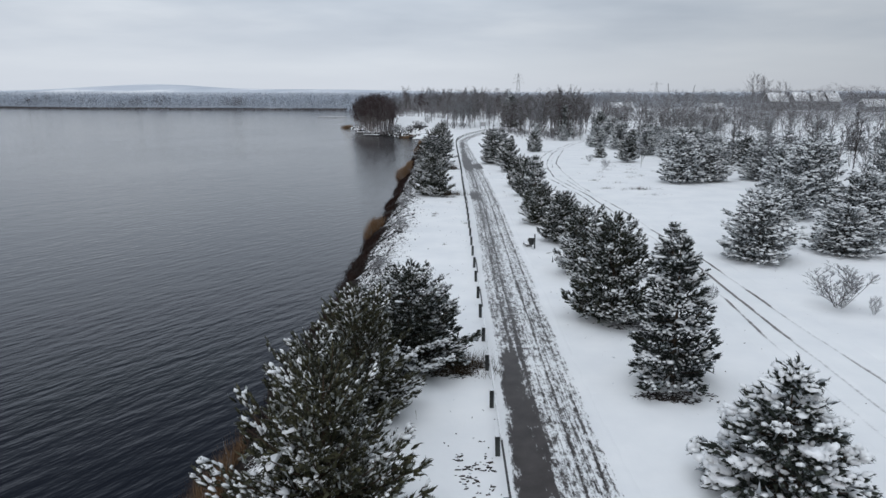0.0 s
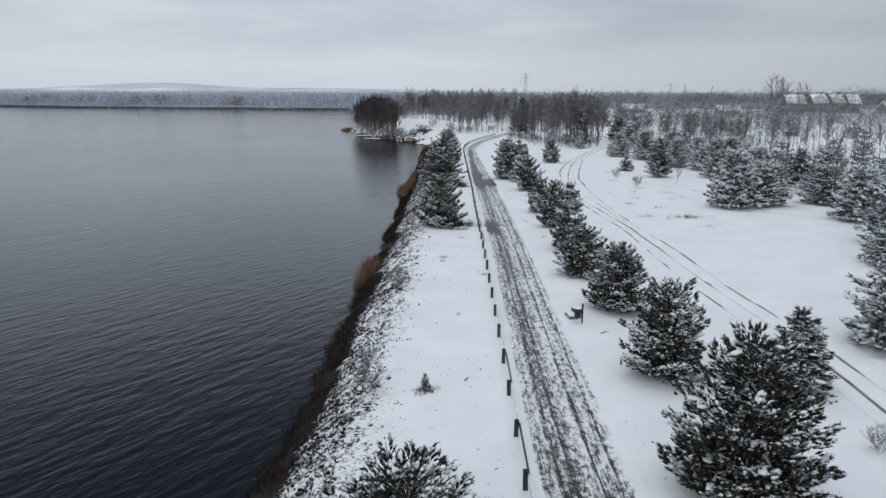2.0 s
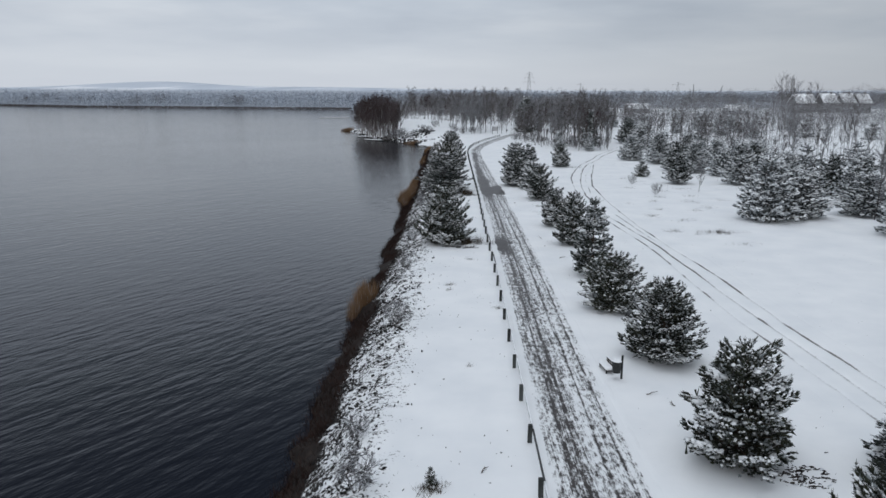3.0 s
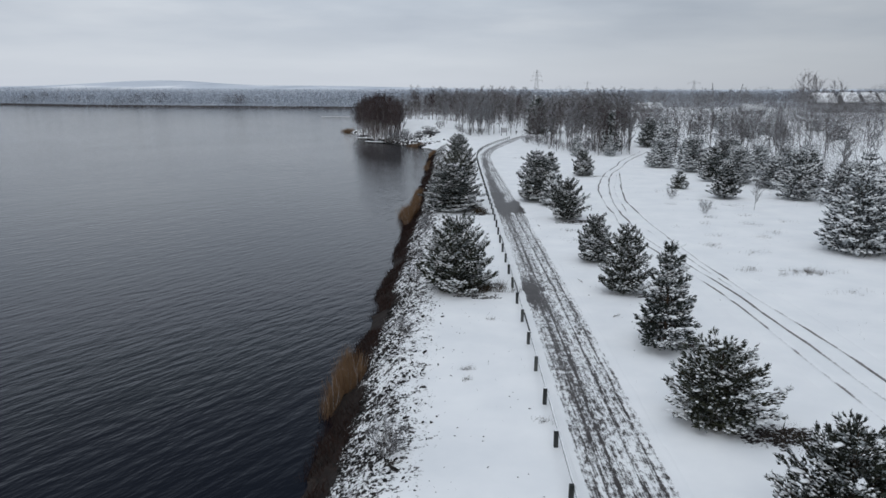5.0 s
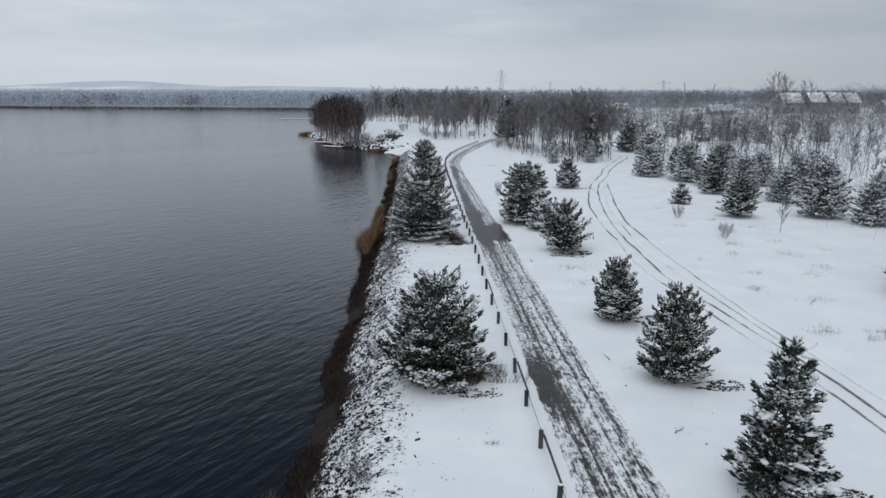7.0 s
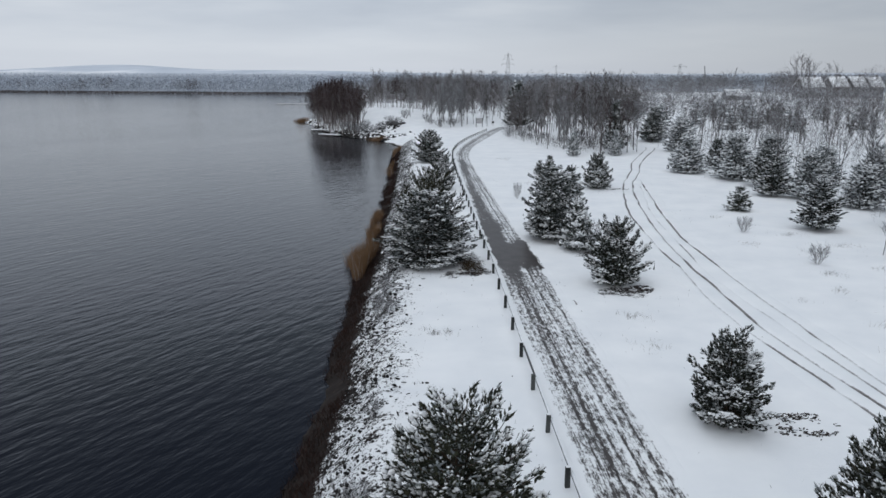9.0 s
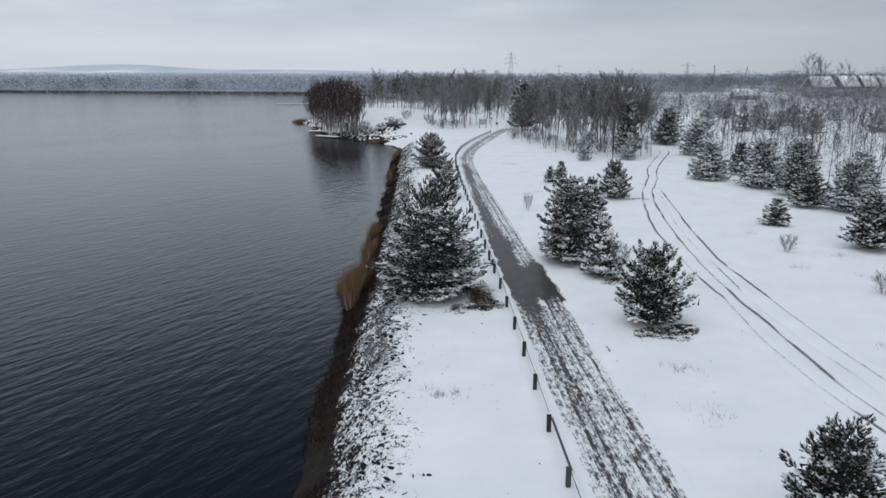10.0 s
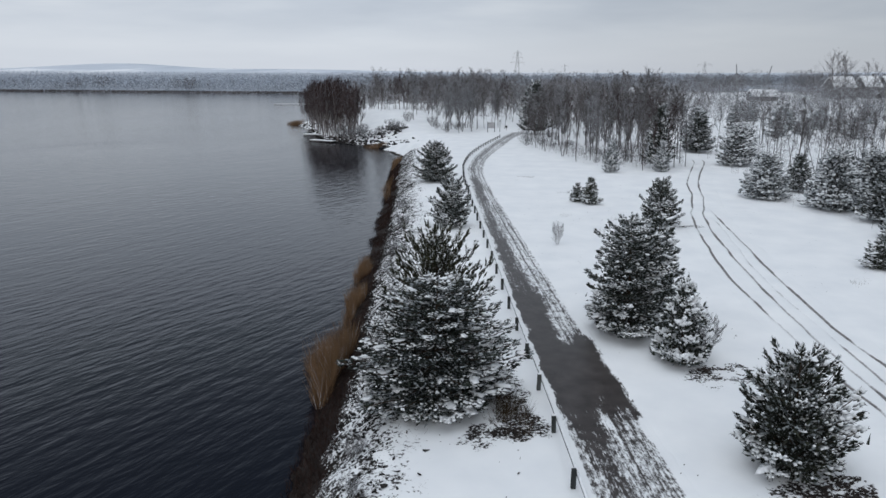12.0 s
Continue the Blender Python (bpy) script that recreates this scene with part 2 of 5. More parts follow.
M_BOARD = mixed_material("pale_notice_board", [(0.3, (0.30, 0.30, 0.31)), (0.7, (0.48, 0.48, 0.49))], 1.5, 0.6)[0]
M_WALL = mixed_material("rendered_wall", [(0.3, (0.12, 0.118, 0.12)), (0.7, (0.22, 0.215, 0.215))], 0.6, 0.9, obj=0.4)[0]
M_PANE = mixed_material("dark_window_glass", [(0.3, (0.02, 0.022, 0.025)), (0.7, (0.04, 0.042, 0.046))], 1.0, 0.15)[0]
M_STEEL = mixed_material("galvanised_lattice", [(0.3, (0.16, 0.165, 0.17)), (0.7, (0.3, 0.305, 0.31))], 0.4, 0.6)[0]


# ---- building helpers ----
RNG = np.random.default_rng(11)
TABLE = RNG.random((256, 256))


def vnoise(x, y, off=0):
    """Smooth lattice noise in 0..1."""
    x, y = np.asarray(x, float) + off * 17.3, np.asarray(y, float) + off * 9.1
    xi, yi = np.floor(x).astype(int), np.floor(y).astype(int)
    fx, fy = x - xi, y - yi
    fx, fy = fx * fx * (3 - 2 * fx), fy * fy * (3 - 2 * fy)
    a, b_ = TABLE[xi & 255, yi & 255], TABLE[(xi + 1) & 255, yi & 255]
    c, d = TABLE[xi & 255, (yi + 1) & 255], TABLE[(xi + 1) & 255, (yi + 1) & 255]
    return (a * (1 - fx) + b_ * fx) * (1 - fy) + (c * (1 - fx) + d * fx) * fy


def fbm(x, y, off=0, octaves=4):
    v, w, t = 0.0, 1.0, 0.0
    for i in range(octaves):
        v = v + w * vnoise(np.asarray(x) * 2 ** i, np.asarray(y) * 2 ** i, off + i * 3)
        t += w
        w *= 0.5
    return v / t


def smooth(a, lo, hi):
    t = np.clip((np.asarray(a, float) - lo) / (hi - lo), 0, 1)
    return t * t * (3 - 2 * t)


def mesh_from(name, verts, faces, mat, flat=False):
    """A mesh from arrays of vertices and of equal-sided faces."""
    me = bpy.data.meshes.new(name)
    verts, faces = np.asarray(verts, np.float32), np.asarray(faces, np.int32)
    k = faces.shape[1]
    me.vertices.add(len(verts))
    me.vertices.foreach_set("co", verts.ravel())
    me.loops.add(faces.size)
    me.loops.foreach_set("vertex_index", faces.ravel())
    me.polygons.add(len(faces))
    me.polygons.foreach_set("loop_start", np.arange(0, faces.size, k, dtype=np.int32))
    me.polygons.foreach_set("loop_total", np.full(len(faces), k, np.int32))
    me.update(calc_edges=True)
    me.validate()
    me.materials.append(mat)
    if not flat:
        me.polygons.foreach_set("use_smooth", np.ones(len(me.polygons), bool))
    return me


def grid_mesh(name, X, Y, Z, cover, mat):
    r, c = X.shape
    idx = np.arange(r * c).reshape(r, c)
    f = np.stack([idx[:-1, :-1], idx[:-1, 1:], idx[1:, 1:], idx[1:, :-1]], -1).reshape(-1, 4)
    me = mesh_from(name, np.stack([X, Y, Z], -1).reshape(-1, 3), f, mat)
    a = me.attributes.new("cover", "FLOAT", "POINT")
    a.data.foreach_set("value", np.asarray(cover, np.float32).ravel())
    return me


def part(name, data, parent, label="", mat=None):
    """Links a mesh (or a bmesh) as one part under a thing or a part."""
    if isinstance(data, bmesh.types.BMesh):
        me = bpy.data.meshes.new(name)
        data.to_mesh(me)
        data.free()
        me.materials.append(mat)
        data = me
    ob = new(name, data)
    ob.parent = parent
    return tagged(ob, label)


def box(bm, x0, x1, y0, y1, z0, z1, bevel=0.0):
    """A box with its edges taken off."""
    vs = bmesh.ops.create_cube(bm, size=1.0)["verts"]
    bmesh.ops.scale(bm, vec=(x1 - x0, y1 - y0, z1 - z0), verts=vs)
    bmesh.ops.translate(bm, vec=((x0 + x1) / 2, (y0 + y1) / 2, (z0 + z1) / 2), verts=vs)
    if bevel:
        edges = {e for v in vs for e in v.link_edges}
        bmesh.ops.bevel(bm, geom=list(edges), offset=bevel, segments=1, affect="EDGES")
    return bm


def tubes(segs, sides=4):
    """Tapered prisms along segments p0, p1, r0, r1: vertices and quads."""
    p0, p1 = np.array([s[0] for s in segs], float), np.array([s[1] for s in segs], float)
    r0, r1 = np.array([s[2] for s in segs], float), np.array([s[3] for s in segs], float)
    d = p1 - p0
    d /= np.linalg.norm(d, axis=1, keepdims=True) + 1e-9
    ref = np.where(np.abs(d[:, 2:3]) > 0.9, [[1.0, 0, 0]], [[0, 0, 1.0]])
    u = np.cross(d, ref)
    u /= np.linalg.norm(u, axis=1, keepdims=True) + 1e-9
    w = np.cross(d, u)
    vs = []
    for p, r in ((p0, r0), (p1, r1)):
        for k in range(sides):
            a = 2 * math.pi * k / sides
            vs.append(p + (u * math.cos(a) + w * math.sin(a)) * r[:, None])
    v = np.stack(vs, 1).reshape(-1, 3)
    base = np.arange(len(segs))[:, None, None] * (2 * sides)
    q = np.array([[k, (k + 1) % sides, sides + (k + 1) % sides, sides + k] for k in range(sides)])[None]
    return v, (base + q).reshape(-1, 4)


def slivers(p, d, length, width, rng):
    """Thin triangles that stand at p, point along d."""
    side = np.cross(d, rng.normal(size=d.shape))
    side /= np.linalg.norm(side, axis=1, keepdims=True) + 1e-9
    w = np.asarray(width)
    w = w[:, None] if w.ndim else w
    ln = np.asarray(length)
    ln = ln[:, None] if ln.ndim else ln
    v = np.stack([p - side * w, p + side * w, p + d * ln], 1).reshape(-1, 3)
    return v, np.arange(len(v)).reshape(-1, 3)


RING = [(math.cos(2 * math.pi * k / 5), math.sin(2 * math.pi * k / 5)) for k in range(5)]
BLOB_V = np.array([(-1, 0, 0)] + [(-0.66, a * 0.92, c * 0.92) for a, c in RING] + [(0.60, a, c) for a, c in RING] + [(1, 0, 0)])
BLOB_F = np.array([(0, 1 + (k + 1) % 5, 1 + k) for k in range(5)] + [(1 + k, 1 + (k + 1) % 5, 6 + k) for k in range(5)]
                  + [(1 + (k + 1) % 5, 6 + (k + 1) % 5, 6 + k) for k in range(5)] + [(11, 6 + k, 6 + (k + 1) % 5) for k in range(5)])


def spindles(c, d, half, fat, rng):
    """Slim four-sided spindles at c, long along d: vertices and triangles."""
    side = np.cross(d, rng.normal(size=d.shape))
    side /= np.linalg.norm(side, axis=1, keepdims=True) + 1e-9
    upv = np.cross(d, side)
    w = fat[:, None] * 1.1
    v = np.stack([c - d * half[:, None], c + side * w, c + upv * w, c - side * w, c - upv * w, c + d * half[:, None]], 1)
    f = np.array([(0, 2, 1), (0, 3, 2), (0, 4, 3), (0, 1, 4), (5, 1, 2), (5, 2, 3), (5, 3, 4), (5, 4, 1)])
    return v.reshape(-1, 3), (f[None] + (np.arange(len(c)) * 6)[:, None, None]).reshape(-1, 3)


def blobs(c, d, sx, sy, sz, rng, rough=0.25):
    """Lumpy clods at c, long along d: vertices and triangles."""
    ref = np.tile([0.0, 0.0, 1.0], (len(c), 1))
    side = np.cross(ref, d)
    side /= np.linalg.norm(side, axis=1, keepdims=True) + 1e-6
    upv = np.cross(d, side)
    jit = 1 + rng.uniform(-rough, rough, (len(c), 12, 3))
    loc = BLOB_V[None] * jit * np.stack([sx, sy, sz], 1)[:, None, :]
    v = c[:, None, :] + loc[:, :, :1] * d[:, None, :] + loc[:, :, 1:2] * side[:, None, :] + loc[:, :, 2:] * upv[:, None, :]
    f = BLOB_F[None] + (np.arange(len(c)) * 12)[:, None, None]
    return v.reshape(-1, 3), f.reshape(-1, 3)


# ---- the lie of the land ----
WATER = -2.3
SHORE_Y = [-400, 0, 24, 60, 100, 150, 185, 204, 211, 218, 231, 240, 250, 265, 285, 307, 318, 335, 400, 658, 730, 5000]
SHORE_X = [-9, -8.4, -7.7, -6.9, -6.6, -6.5, -6.7, -6.8, -5.3, -7.5, -11.5, -19, -26, -30, -35, -42, -41, -32, -36, -78, -98, -104]
FAR_X = [-6000, -1500, -560, -400, -100, 4000]
FAR_Y = [1500, 1150, 880, 790, 715, 700]
ROAD_Y = [-60, 18, 27, 42, 58, 73, 102, 122, 140, 153, 166, 176, 186, 193, 200, 210, 220, 235, 255, 400]
ROAD_L = [1.7, 1.9, 2.2, 2.4, 2.75, 2.9, 3.1, 3.2, 3.35, 3.5, 3.7, 4.1, 5.4, 6.6, 8, 10.2, 12.6, 16.6, 22.4, 60]
ROAD_R = [4.95, 5.05, 5.15, 5.45, 5.7, 5.95, 6.0, 5.95, 5.85, 5.8, 5.9, 6.4, 7.7, 9.1, 10.8, 13.2, 15.6, 19.6, 25.4, 63]
RAIL_Y = [-60, 19.3, 29.7, 43, 53, 63, 73, 90, 97, 104, 150, 165, 176, 182, 190, 200, 211, 223, 227]
RAIL_X = [0.9, 1.66, 1.8, 1.98, 2.11, 2.24, 2.33, 2.46, 2.58, 2.66, 2.9, 3.05, 3.6, 4.2, 5.3, 7.3, 10, 13.3, 14.4]
TRACK_Y = [-60, 20, 45, 60, 75, 94, 101, 106, 114, 122, 136, 146, 154, 162, 180, 187]
TRACK_X = [15.2, 15.6, 16.3, 16, 16.2, 15.6, 15.9, 16.5, 17.2, 18.6, 21.5, 24.2, 27.2, 29.6, 37.4, 40.4]
BARE_SPOTS = [(10.2, 108.1, 1.3, 0.9), (1.4, 107.4, 0.9, 1.6), (10.4, 57.3, 1.5, 1.0), (0.9, 77.3, 1.1, 0.9), (0.7, 26.4, 1.0, 1.3), (9.6, 31.8, 1.9, 0.9),
              (10, 99.6, 1.5, 1.0), (8.4, 23.6, 1.2, 0.7), (10, 66.2, 1.0, 0.5), (1, 104.1, 1.6, 1.2)]


def shore_dist(x, y):
    wob = 0.9 * (fbm(y * 0.11, y * 0 + 3.0, 5) - 0.5) + 0.9 * (fbm(y * 0.8, x * 0.2, 6) - 0.5)
    return np.maximum(x - np.interp(y, SHORE_Y, SHORE_X) + wob, (y - np.interp(x, FAR_X, FAR_Y)) * 0.8)


def rise(x, y):
    g = 0.10 * smooth(y, 20, 70)
    far = smooth(y, 850, 3200) * 30 + smooth(np.abs(x), 900, 3000) * 12
    hill = 30 * np.exp(-((x + 1250) / 300) ** 2 - ((y - 3100) / 500) ** 2)
    knoll = 2.6 * np.exp(-((x + 13) / 20) ** 2 - ((y - 292) / 32) ** 2)
    hill2 = 12 * np.exp(-((x + 600) / 500) ** 2 - ((y - 3100) / 500) ** 2)
    village = 3.0 * np.exp(-((x - 205) / 60) ** 2 - ((y - 415) / 45) ** 2)
    return g + far + hill + hill2 + knoll + village + smooth(y, 240, 600) * 2.6


def height(x, y):
    """Ground level, as lies below the snow's small forms."""
    d = shore_dist(x, y)
    g = rise(x, y) + 0.10 * (fbm(x * 0.12, y * 0.12, 1) - 0.5) * smooth(d, 4, 9)
    prof = np.interp(d, [-30, -6, -1, 0, 1.0, 1.8, 3.2, 4.4], [-6, -4.2, -2.9, -2.35, -1.75, -1.15, -0.35, 0.0])
    top = smooth(d, 1.5, 4.6)
    near = np.where(d > 4.6, g, prof * (1 - top) + g * top + (prof * top * 0.35) * (1 - top))
    beach = np.clip(WATER + 0.09 * d, -6, 0) * (1 - smooth(d, 15, 60)) + g * smooth(d, 15, 60)
    cove = np.minimum(WATER + 0.03 + 0.13 * d, 0.0) * (1 - smooth(d, 8, 22)) + g * smooth(d, 8, 22)
    near = near + (cove - near) * smooth(y, 212, 236) * (d > -4)
    return near + (beach - near) * smooth(y, 560, 640)


def road_inside(x, y):
    return np.minimum(x - np.interp(y, ROAD_Y, ROAD_L), np.interp(y, ROAD_Y, ROAD_R) - x)


gx = np.concatenate([[-5500, -4200, -3200], np.arange(-2600, -1200, 100.0), np.arange(-1200, -70, 30.0), np.arange(-60, -12, 0.9), np.arange(-12, 22, 0.28), np.arange(22, 60, 0.9), np.arange(60, 160, 5.0),
                     [170, 200, 260, 360, 500, 800, 1200, 1800, 2600, 3600, 4800]])
gy = np.concatenate([[-900, -500, -250, -120, -60], np.arange(-40, 8, 2.0), np.arange(8, 135, 0.3), np.arange(135, 250, 0.7), np.arange(250, 420, 4.0), np.arange(420, 690, 20.0), np.arange(690, 1160, 5.0), np.arange(1160, 4400, 70.0)])
X, Y = np.meshgrid(gx, gy)
D = shore_dist(X, Y)
Z = height(X, Y)
near = smooth(-Y, -330, -250)
lump = smooth(D, 0.5, 2.0) * (1 - smooth(D, 4.2, 5.2))
Z += lump * 0.32 * (fbm(X * 1.5, Y * 1.5, 9) - 0.45) * near
Z += 0.03 * (fbm(X * 0.8, Y * 0.8, 2) - 0.5) * smooth(D, 4.5, 6) * near
inside = road_inside(X, Y)
Z -= np.where((Y > -50) & (Y < 240), smooth(inside, -0.15, 0.35) * 0.22, 0)
TS = np.abs(X - np.interp(Y, TRACK_Y, TRACK_X))
Z -= np.where(Y < 187, (1 - smooth(TS, 1.6, 2.2)) * 0.2, 0)
cover = np.interp(D, [-1, 0.78, 1.3, 1.9, 3.2, 4.3, 5.7, 7.5], [-0.4, -0.3, 0.42, 0.525, 0.535, 0.655, 1.0, 1.6])
cover = cover + np.where(D < 6, 0.22 * (fbm(X * 0.35, Y * 0.2, 14) - 0.5), 0)
for sx, sy, rx, ry in BARE_SPOTS:
    cover = np.minimum(cover, 0.44 + 1.1 * smooth(np.hypot((X - sx) / rx, (Y - sy) / ry) / 1.5 + 1.3 * (fbm(X * 1.1, Y * 1.1, 17) - 0.5), 0.35, 1.5))
headland = (Y > 205) & (Y < 330) & (X < 10)
cover = np.where(headland, np.clip(smooth(D, 0.0, 0.9) * 1.0 + 1.3 * (fbm(X * 0.45, Y * 0.45, 8) - 0.44) + smooth(D, 6, 14), 0, 1.7), cover)
rocky = (Y > 232) & (Y < 262) & (X > -27) & (X < -5)
cover = np.where(rocky, np.minimum(cover, 0.72 + 2.4 * (fbm(X * 0.7, Y * 0.9, 12) - 0.44) + 0.8 * smooth(D, 9, 15)), cover)
cover = np.where(Y > 560, smooth(D, 1, 6) * 0.38 + 0.25 * (fbm(X * 0.02, Y * 0.004, 18) - 0.5), cover)
ground_me = grid_mesh("ground", X, Y, Z, cover, M_GROUND)
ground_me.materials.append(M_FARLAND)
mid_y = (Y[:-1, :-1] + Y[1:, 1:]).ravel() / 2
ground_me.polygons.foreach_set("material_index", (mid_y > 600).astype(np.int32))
ground = new("ground", ground_me)
tagged(ground, "snow-covered ground with a dark bare lake bank", "ground", kind="structure")

# the lake
wx = np.concatenate([[-5400, -3000, -1500, -700, -300, -150], np.arange(-100, 20, 10.0)])
wy = np.concatenate([[-900, -300, -100], np.arange(-50, 400, 10.0), [450, 550, 700, 900, 1100, 1500]])
WX, WY = np.meshgrid(wx, wy)
keep_land = WX * 0 + WATER
lake = new("lake_water", grid_mesh("lake_water", WX, WY, keep_land, WX * 0, M_WATER))
tagged(lake, "dark grey rippled lake water under overcast sky", "lake", kind="structure")

# the path: a strip of asphalt under trodden slush
ry_ = np.concatenate([np.arange(-58, 4, 1.0), np.arange(4, 132, 0.2), np.arange(132, 250, 0.4)])
ru = np.linspace(-0.22, 1.22, 72)
U, V = np.meshgrid(ru, ry_)
L, R = np.interp(V, ROAD_Y, ROAD_L), np.interp(V, ROAD_Y, ROAD_R)
RX = L + (R - L) * U
bend = 0.07 * (fbm(V * 0.12, V * 0, 21) - 0.5)
ub = U + bend
band = np.exp(-((ub - 0.34) / 0.20) ** 2) * 0.24 + np.exp(-((ub - 0.74) / 0.10) ** 2) * 0.08 - np.exp(-((ub - 0.60) / 0.05) ** 2) * 0.06
C = 0.69 - band + 0.35 * (fbm(V * 0.2, RX * 0.4, 26) - 0.5)
for tu in (0.25, 0.39, 0.66, 0.85):
    C -= 0.42 * np.exp(-((ub - tu - 0.06 * (fbm(V * 0.09, V * 0 + tu * 9, 31) - 0.5)) / 0.016) ** 2)
edge = 0.035 * (fbm(V * 0.9, V * 0 + 4, 27) - 0.5)
C += 1.5 * (1 - smooth(U + edge, -0.05, 0.05)) + 1.5 * smooth(U + edge, 0.94, 1.05)


def bare(y0, y1, u0, u1, soft=0.8):
    n_ = 3.4 * (fbm(V * 0.5, U * 5.0, 28) - 0.5)
    un = 0.30 * (fbm(V * 0.8, U * 2.0, 29) - 0.5)
    soft = soft * 1.6
    return smooth(V + n_, y0 - soft, y0 + soft) * (1 - smooth(V + n_, y1 - soft, y1 + soft)) * smooth(U + un, u0 - 0.05, u0 + 0.07) * (1 - smooth(U + un, u1 - 0.14, u1 + 0.14))


wet = np.maximum.reduce([bare(2, 28, 0.06, 0.34), bare(73.4, 78.6, 0.03, 0.33, 1.4), bare(105.6, 112.5, 0.0, 1.05, 0.9), bare(104.5, 121, 0.02, 0.55, 1.8),
                         bare(112, 140, 0.10, 0.40, 5.0) * 0.55, bare(150, 168, 0.15, 0.55, 3.0) * 0.35])
C = C * (1 - wet) - 0.30 * wet
C = np.clip(C, -1.0, 1.8)
SN = smooth(C, 0.35, 0.8)
RZ = height(RX, V) - 0.045 + 0.03 * SN + 0.025 * (smooth(-U, -0.02, 0.12) + smooth(U, 0.98, 1.12)) - 0.05 * (smooth(-U, 0.06, 0.22) + smooth(U, 1.06, 1.22)) * (0.6 + 0.8 * fbm(V * 0.8, U * 3, 33))
road = new("road", grid_mesh("road", RX, V, RZ, C, M_ROAD))
tagged(road, "narrow asphalt path under trodden slush with wet bare patches", "path", kind="structure")

# wheel ruts across the field
ty = np.concatenate([np.arange(-58, 4, 1.0), np.arange(4, 130, 0.16), np.arange(130, 187, 0.25)])
to = np.linspace(-2.6, 2.6, 80)
O, TV = np.meshgrid(to, ty)
slope = np.gradient(np.interp(ty, TRACK_Y, TRACK_X), ty)
nx_, ny_ = 1 / np.sqrt(1 + slope ** 2), -slope / np.sqrt(1 + slope ** 2)
kern = np.ones(41) / 41
cxs = np.convolve(np.pad(np.interp(ty, TRACK_Y, TRACK_X), 20, mode="edge"), kern, mode="valid")
TX, TYY = cxs[:, None] + O * nx_[:, None], TV + O * ny_[:, None]
TC, dip = np.full(O.shape, 1.1), np.zeros(O.shape)
LANES = [
    ([-60, 20, 25, 30, 36, 44, 56, 60, 75, 94, 98, 101, 105, 109, 115, 122, 129, 136, 144, 154, 162, 180, 187], [13.7, 14.1, 14.3, 14.6, 15.2, 15.3, 14.8, 14.8, 15.2, 14.0, 14.2, 14.5, 15.1, 15.3, 16.0, 17.0, 18.5, 20.3, 22.7, 26.8, 28.9, 36.7, 39.7], 0.75, -60, 190),
    ([-60, 22, 31, 44, 60, 75, 94, 98, 104, 108, 113, 120, 129, 136, 144, 153, 162, 180, 187], [14.9, 15.3, 15.7, 16.4, 15.9, 16.0, 14.9, 15.3, 15.7, 16.2, 16.8, 18.0, 19.8, 21.4, 23.8, 27.5, 30.2, 38.2, 41.2], 0.9, -60, 190),
    ([-60, 60, 75, 94, 102, 108.5, 119, 126, 140, 146], [15.6, 16.4, 16.3, 16.1, 16.2, 17.0, 18.5, 19.9, 23.4, 24.7], 0.55, 76, 141),
    ([-60, 25, 35, 46, 56, 67, 75, 84, 95, 101, 106, 114, 122, 134, 146], [16.6, 16.9, 17.0, 17.4, 17.0, 17.1, 16.8, 16.7, 17.1, 17.3, 17.8, 18.4, 20.0, 22.5, 25.2], 0.85, -60, 146)]
for k, (lane_y, lane_x, strong, first, last) in enumerate(LANES):
    lane = (np.interp(TV, lane_y, lane_x) - np.interp(TV, TRACK_Y, TRACK_X)) * nx_[:, None] + 0.16 * (fbm(TV * 0.12, TV * 0 + k, 40 + k) - 0.5) + 0.12 * (fbm(TV * 0.4, TV * 0 + k, 60 + k) - 0.5)
    on = smooth(TV, first - 4, first + 4) * (1 - smooth(TV, last - 4, last + 4))
    body = np.exp(-((O - lane) / 0.105) ** 2) * on
    dip += body * strong
    TC -= body * strong * (0.60 + 0.10 * smooth(TV, 80, 95) + 0.10 * smooth(TV, 108, 125) + 0.62 * smooth(fbm(TV * 0.22, TV * 0 + k * 3, 44 + k), 0.45, 0.62))
TZ = height(TX, TYY) + 0.012 - 0.07 * np.clip(dip, 0, 1) + 0.03 * (fbm(TX * 2.5, TYY * 1.0, 47) - 0.5) - 0.07 * smooth(np.abs(O), 2.0, 2.6)
track = new("field_track", grid_mesh("field_track", TX, TYY, TZ, TC, M_TRACK))
tagged(track, "muddy wheel ruts pressed into field snow", "track", kind="structure")


def ground_z(x, y):
    return float(height(np.array([float(x)]), np.array([float(y)]))[0])


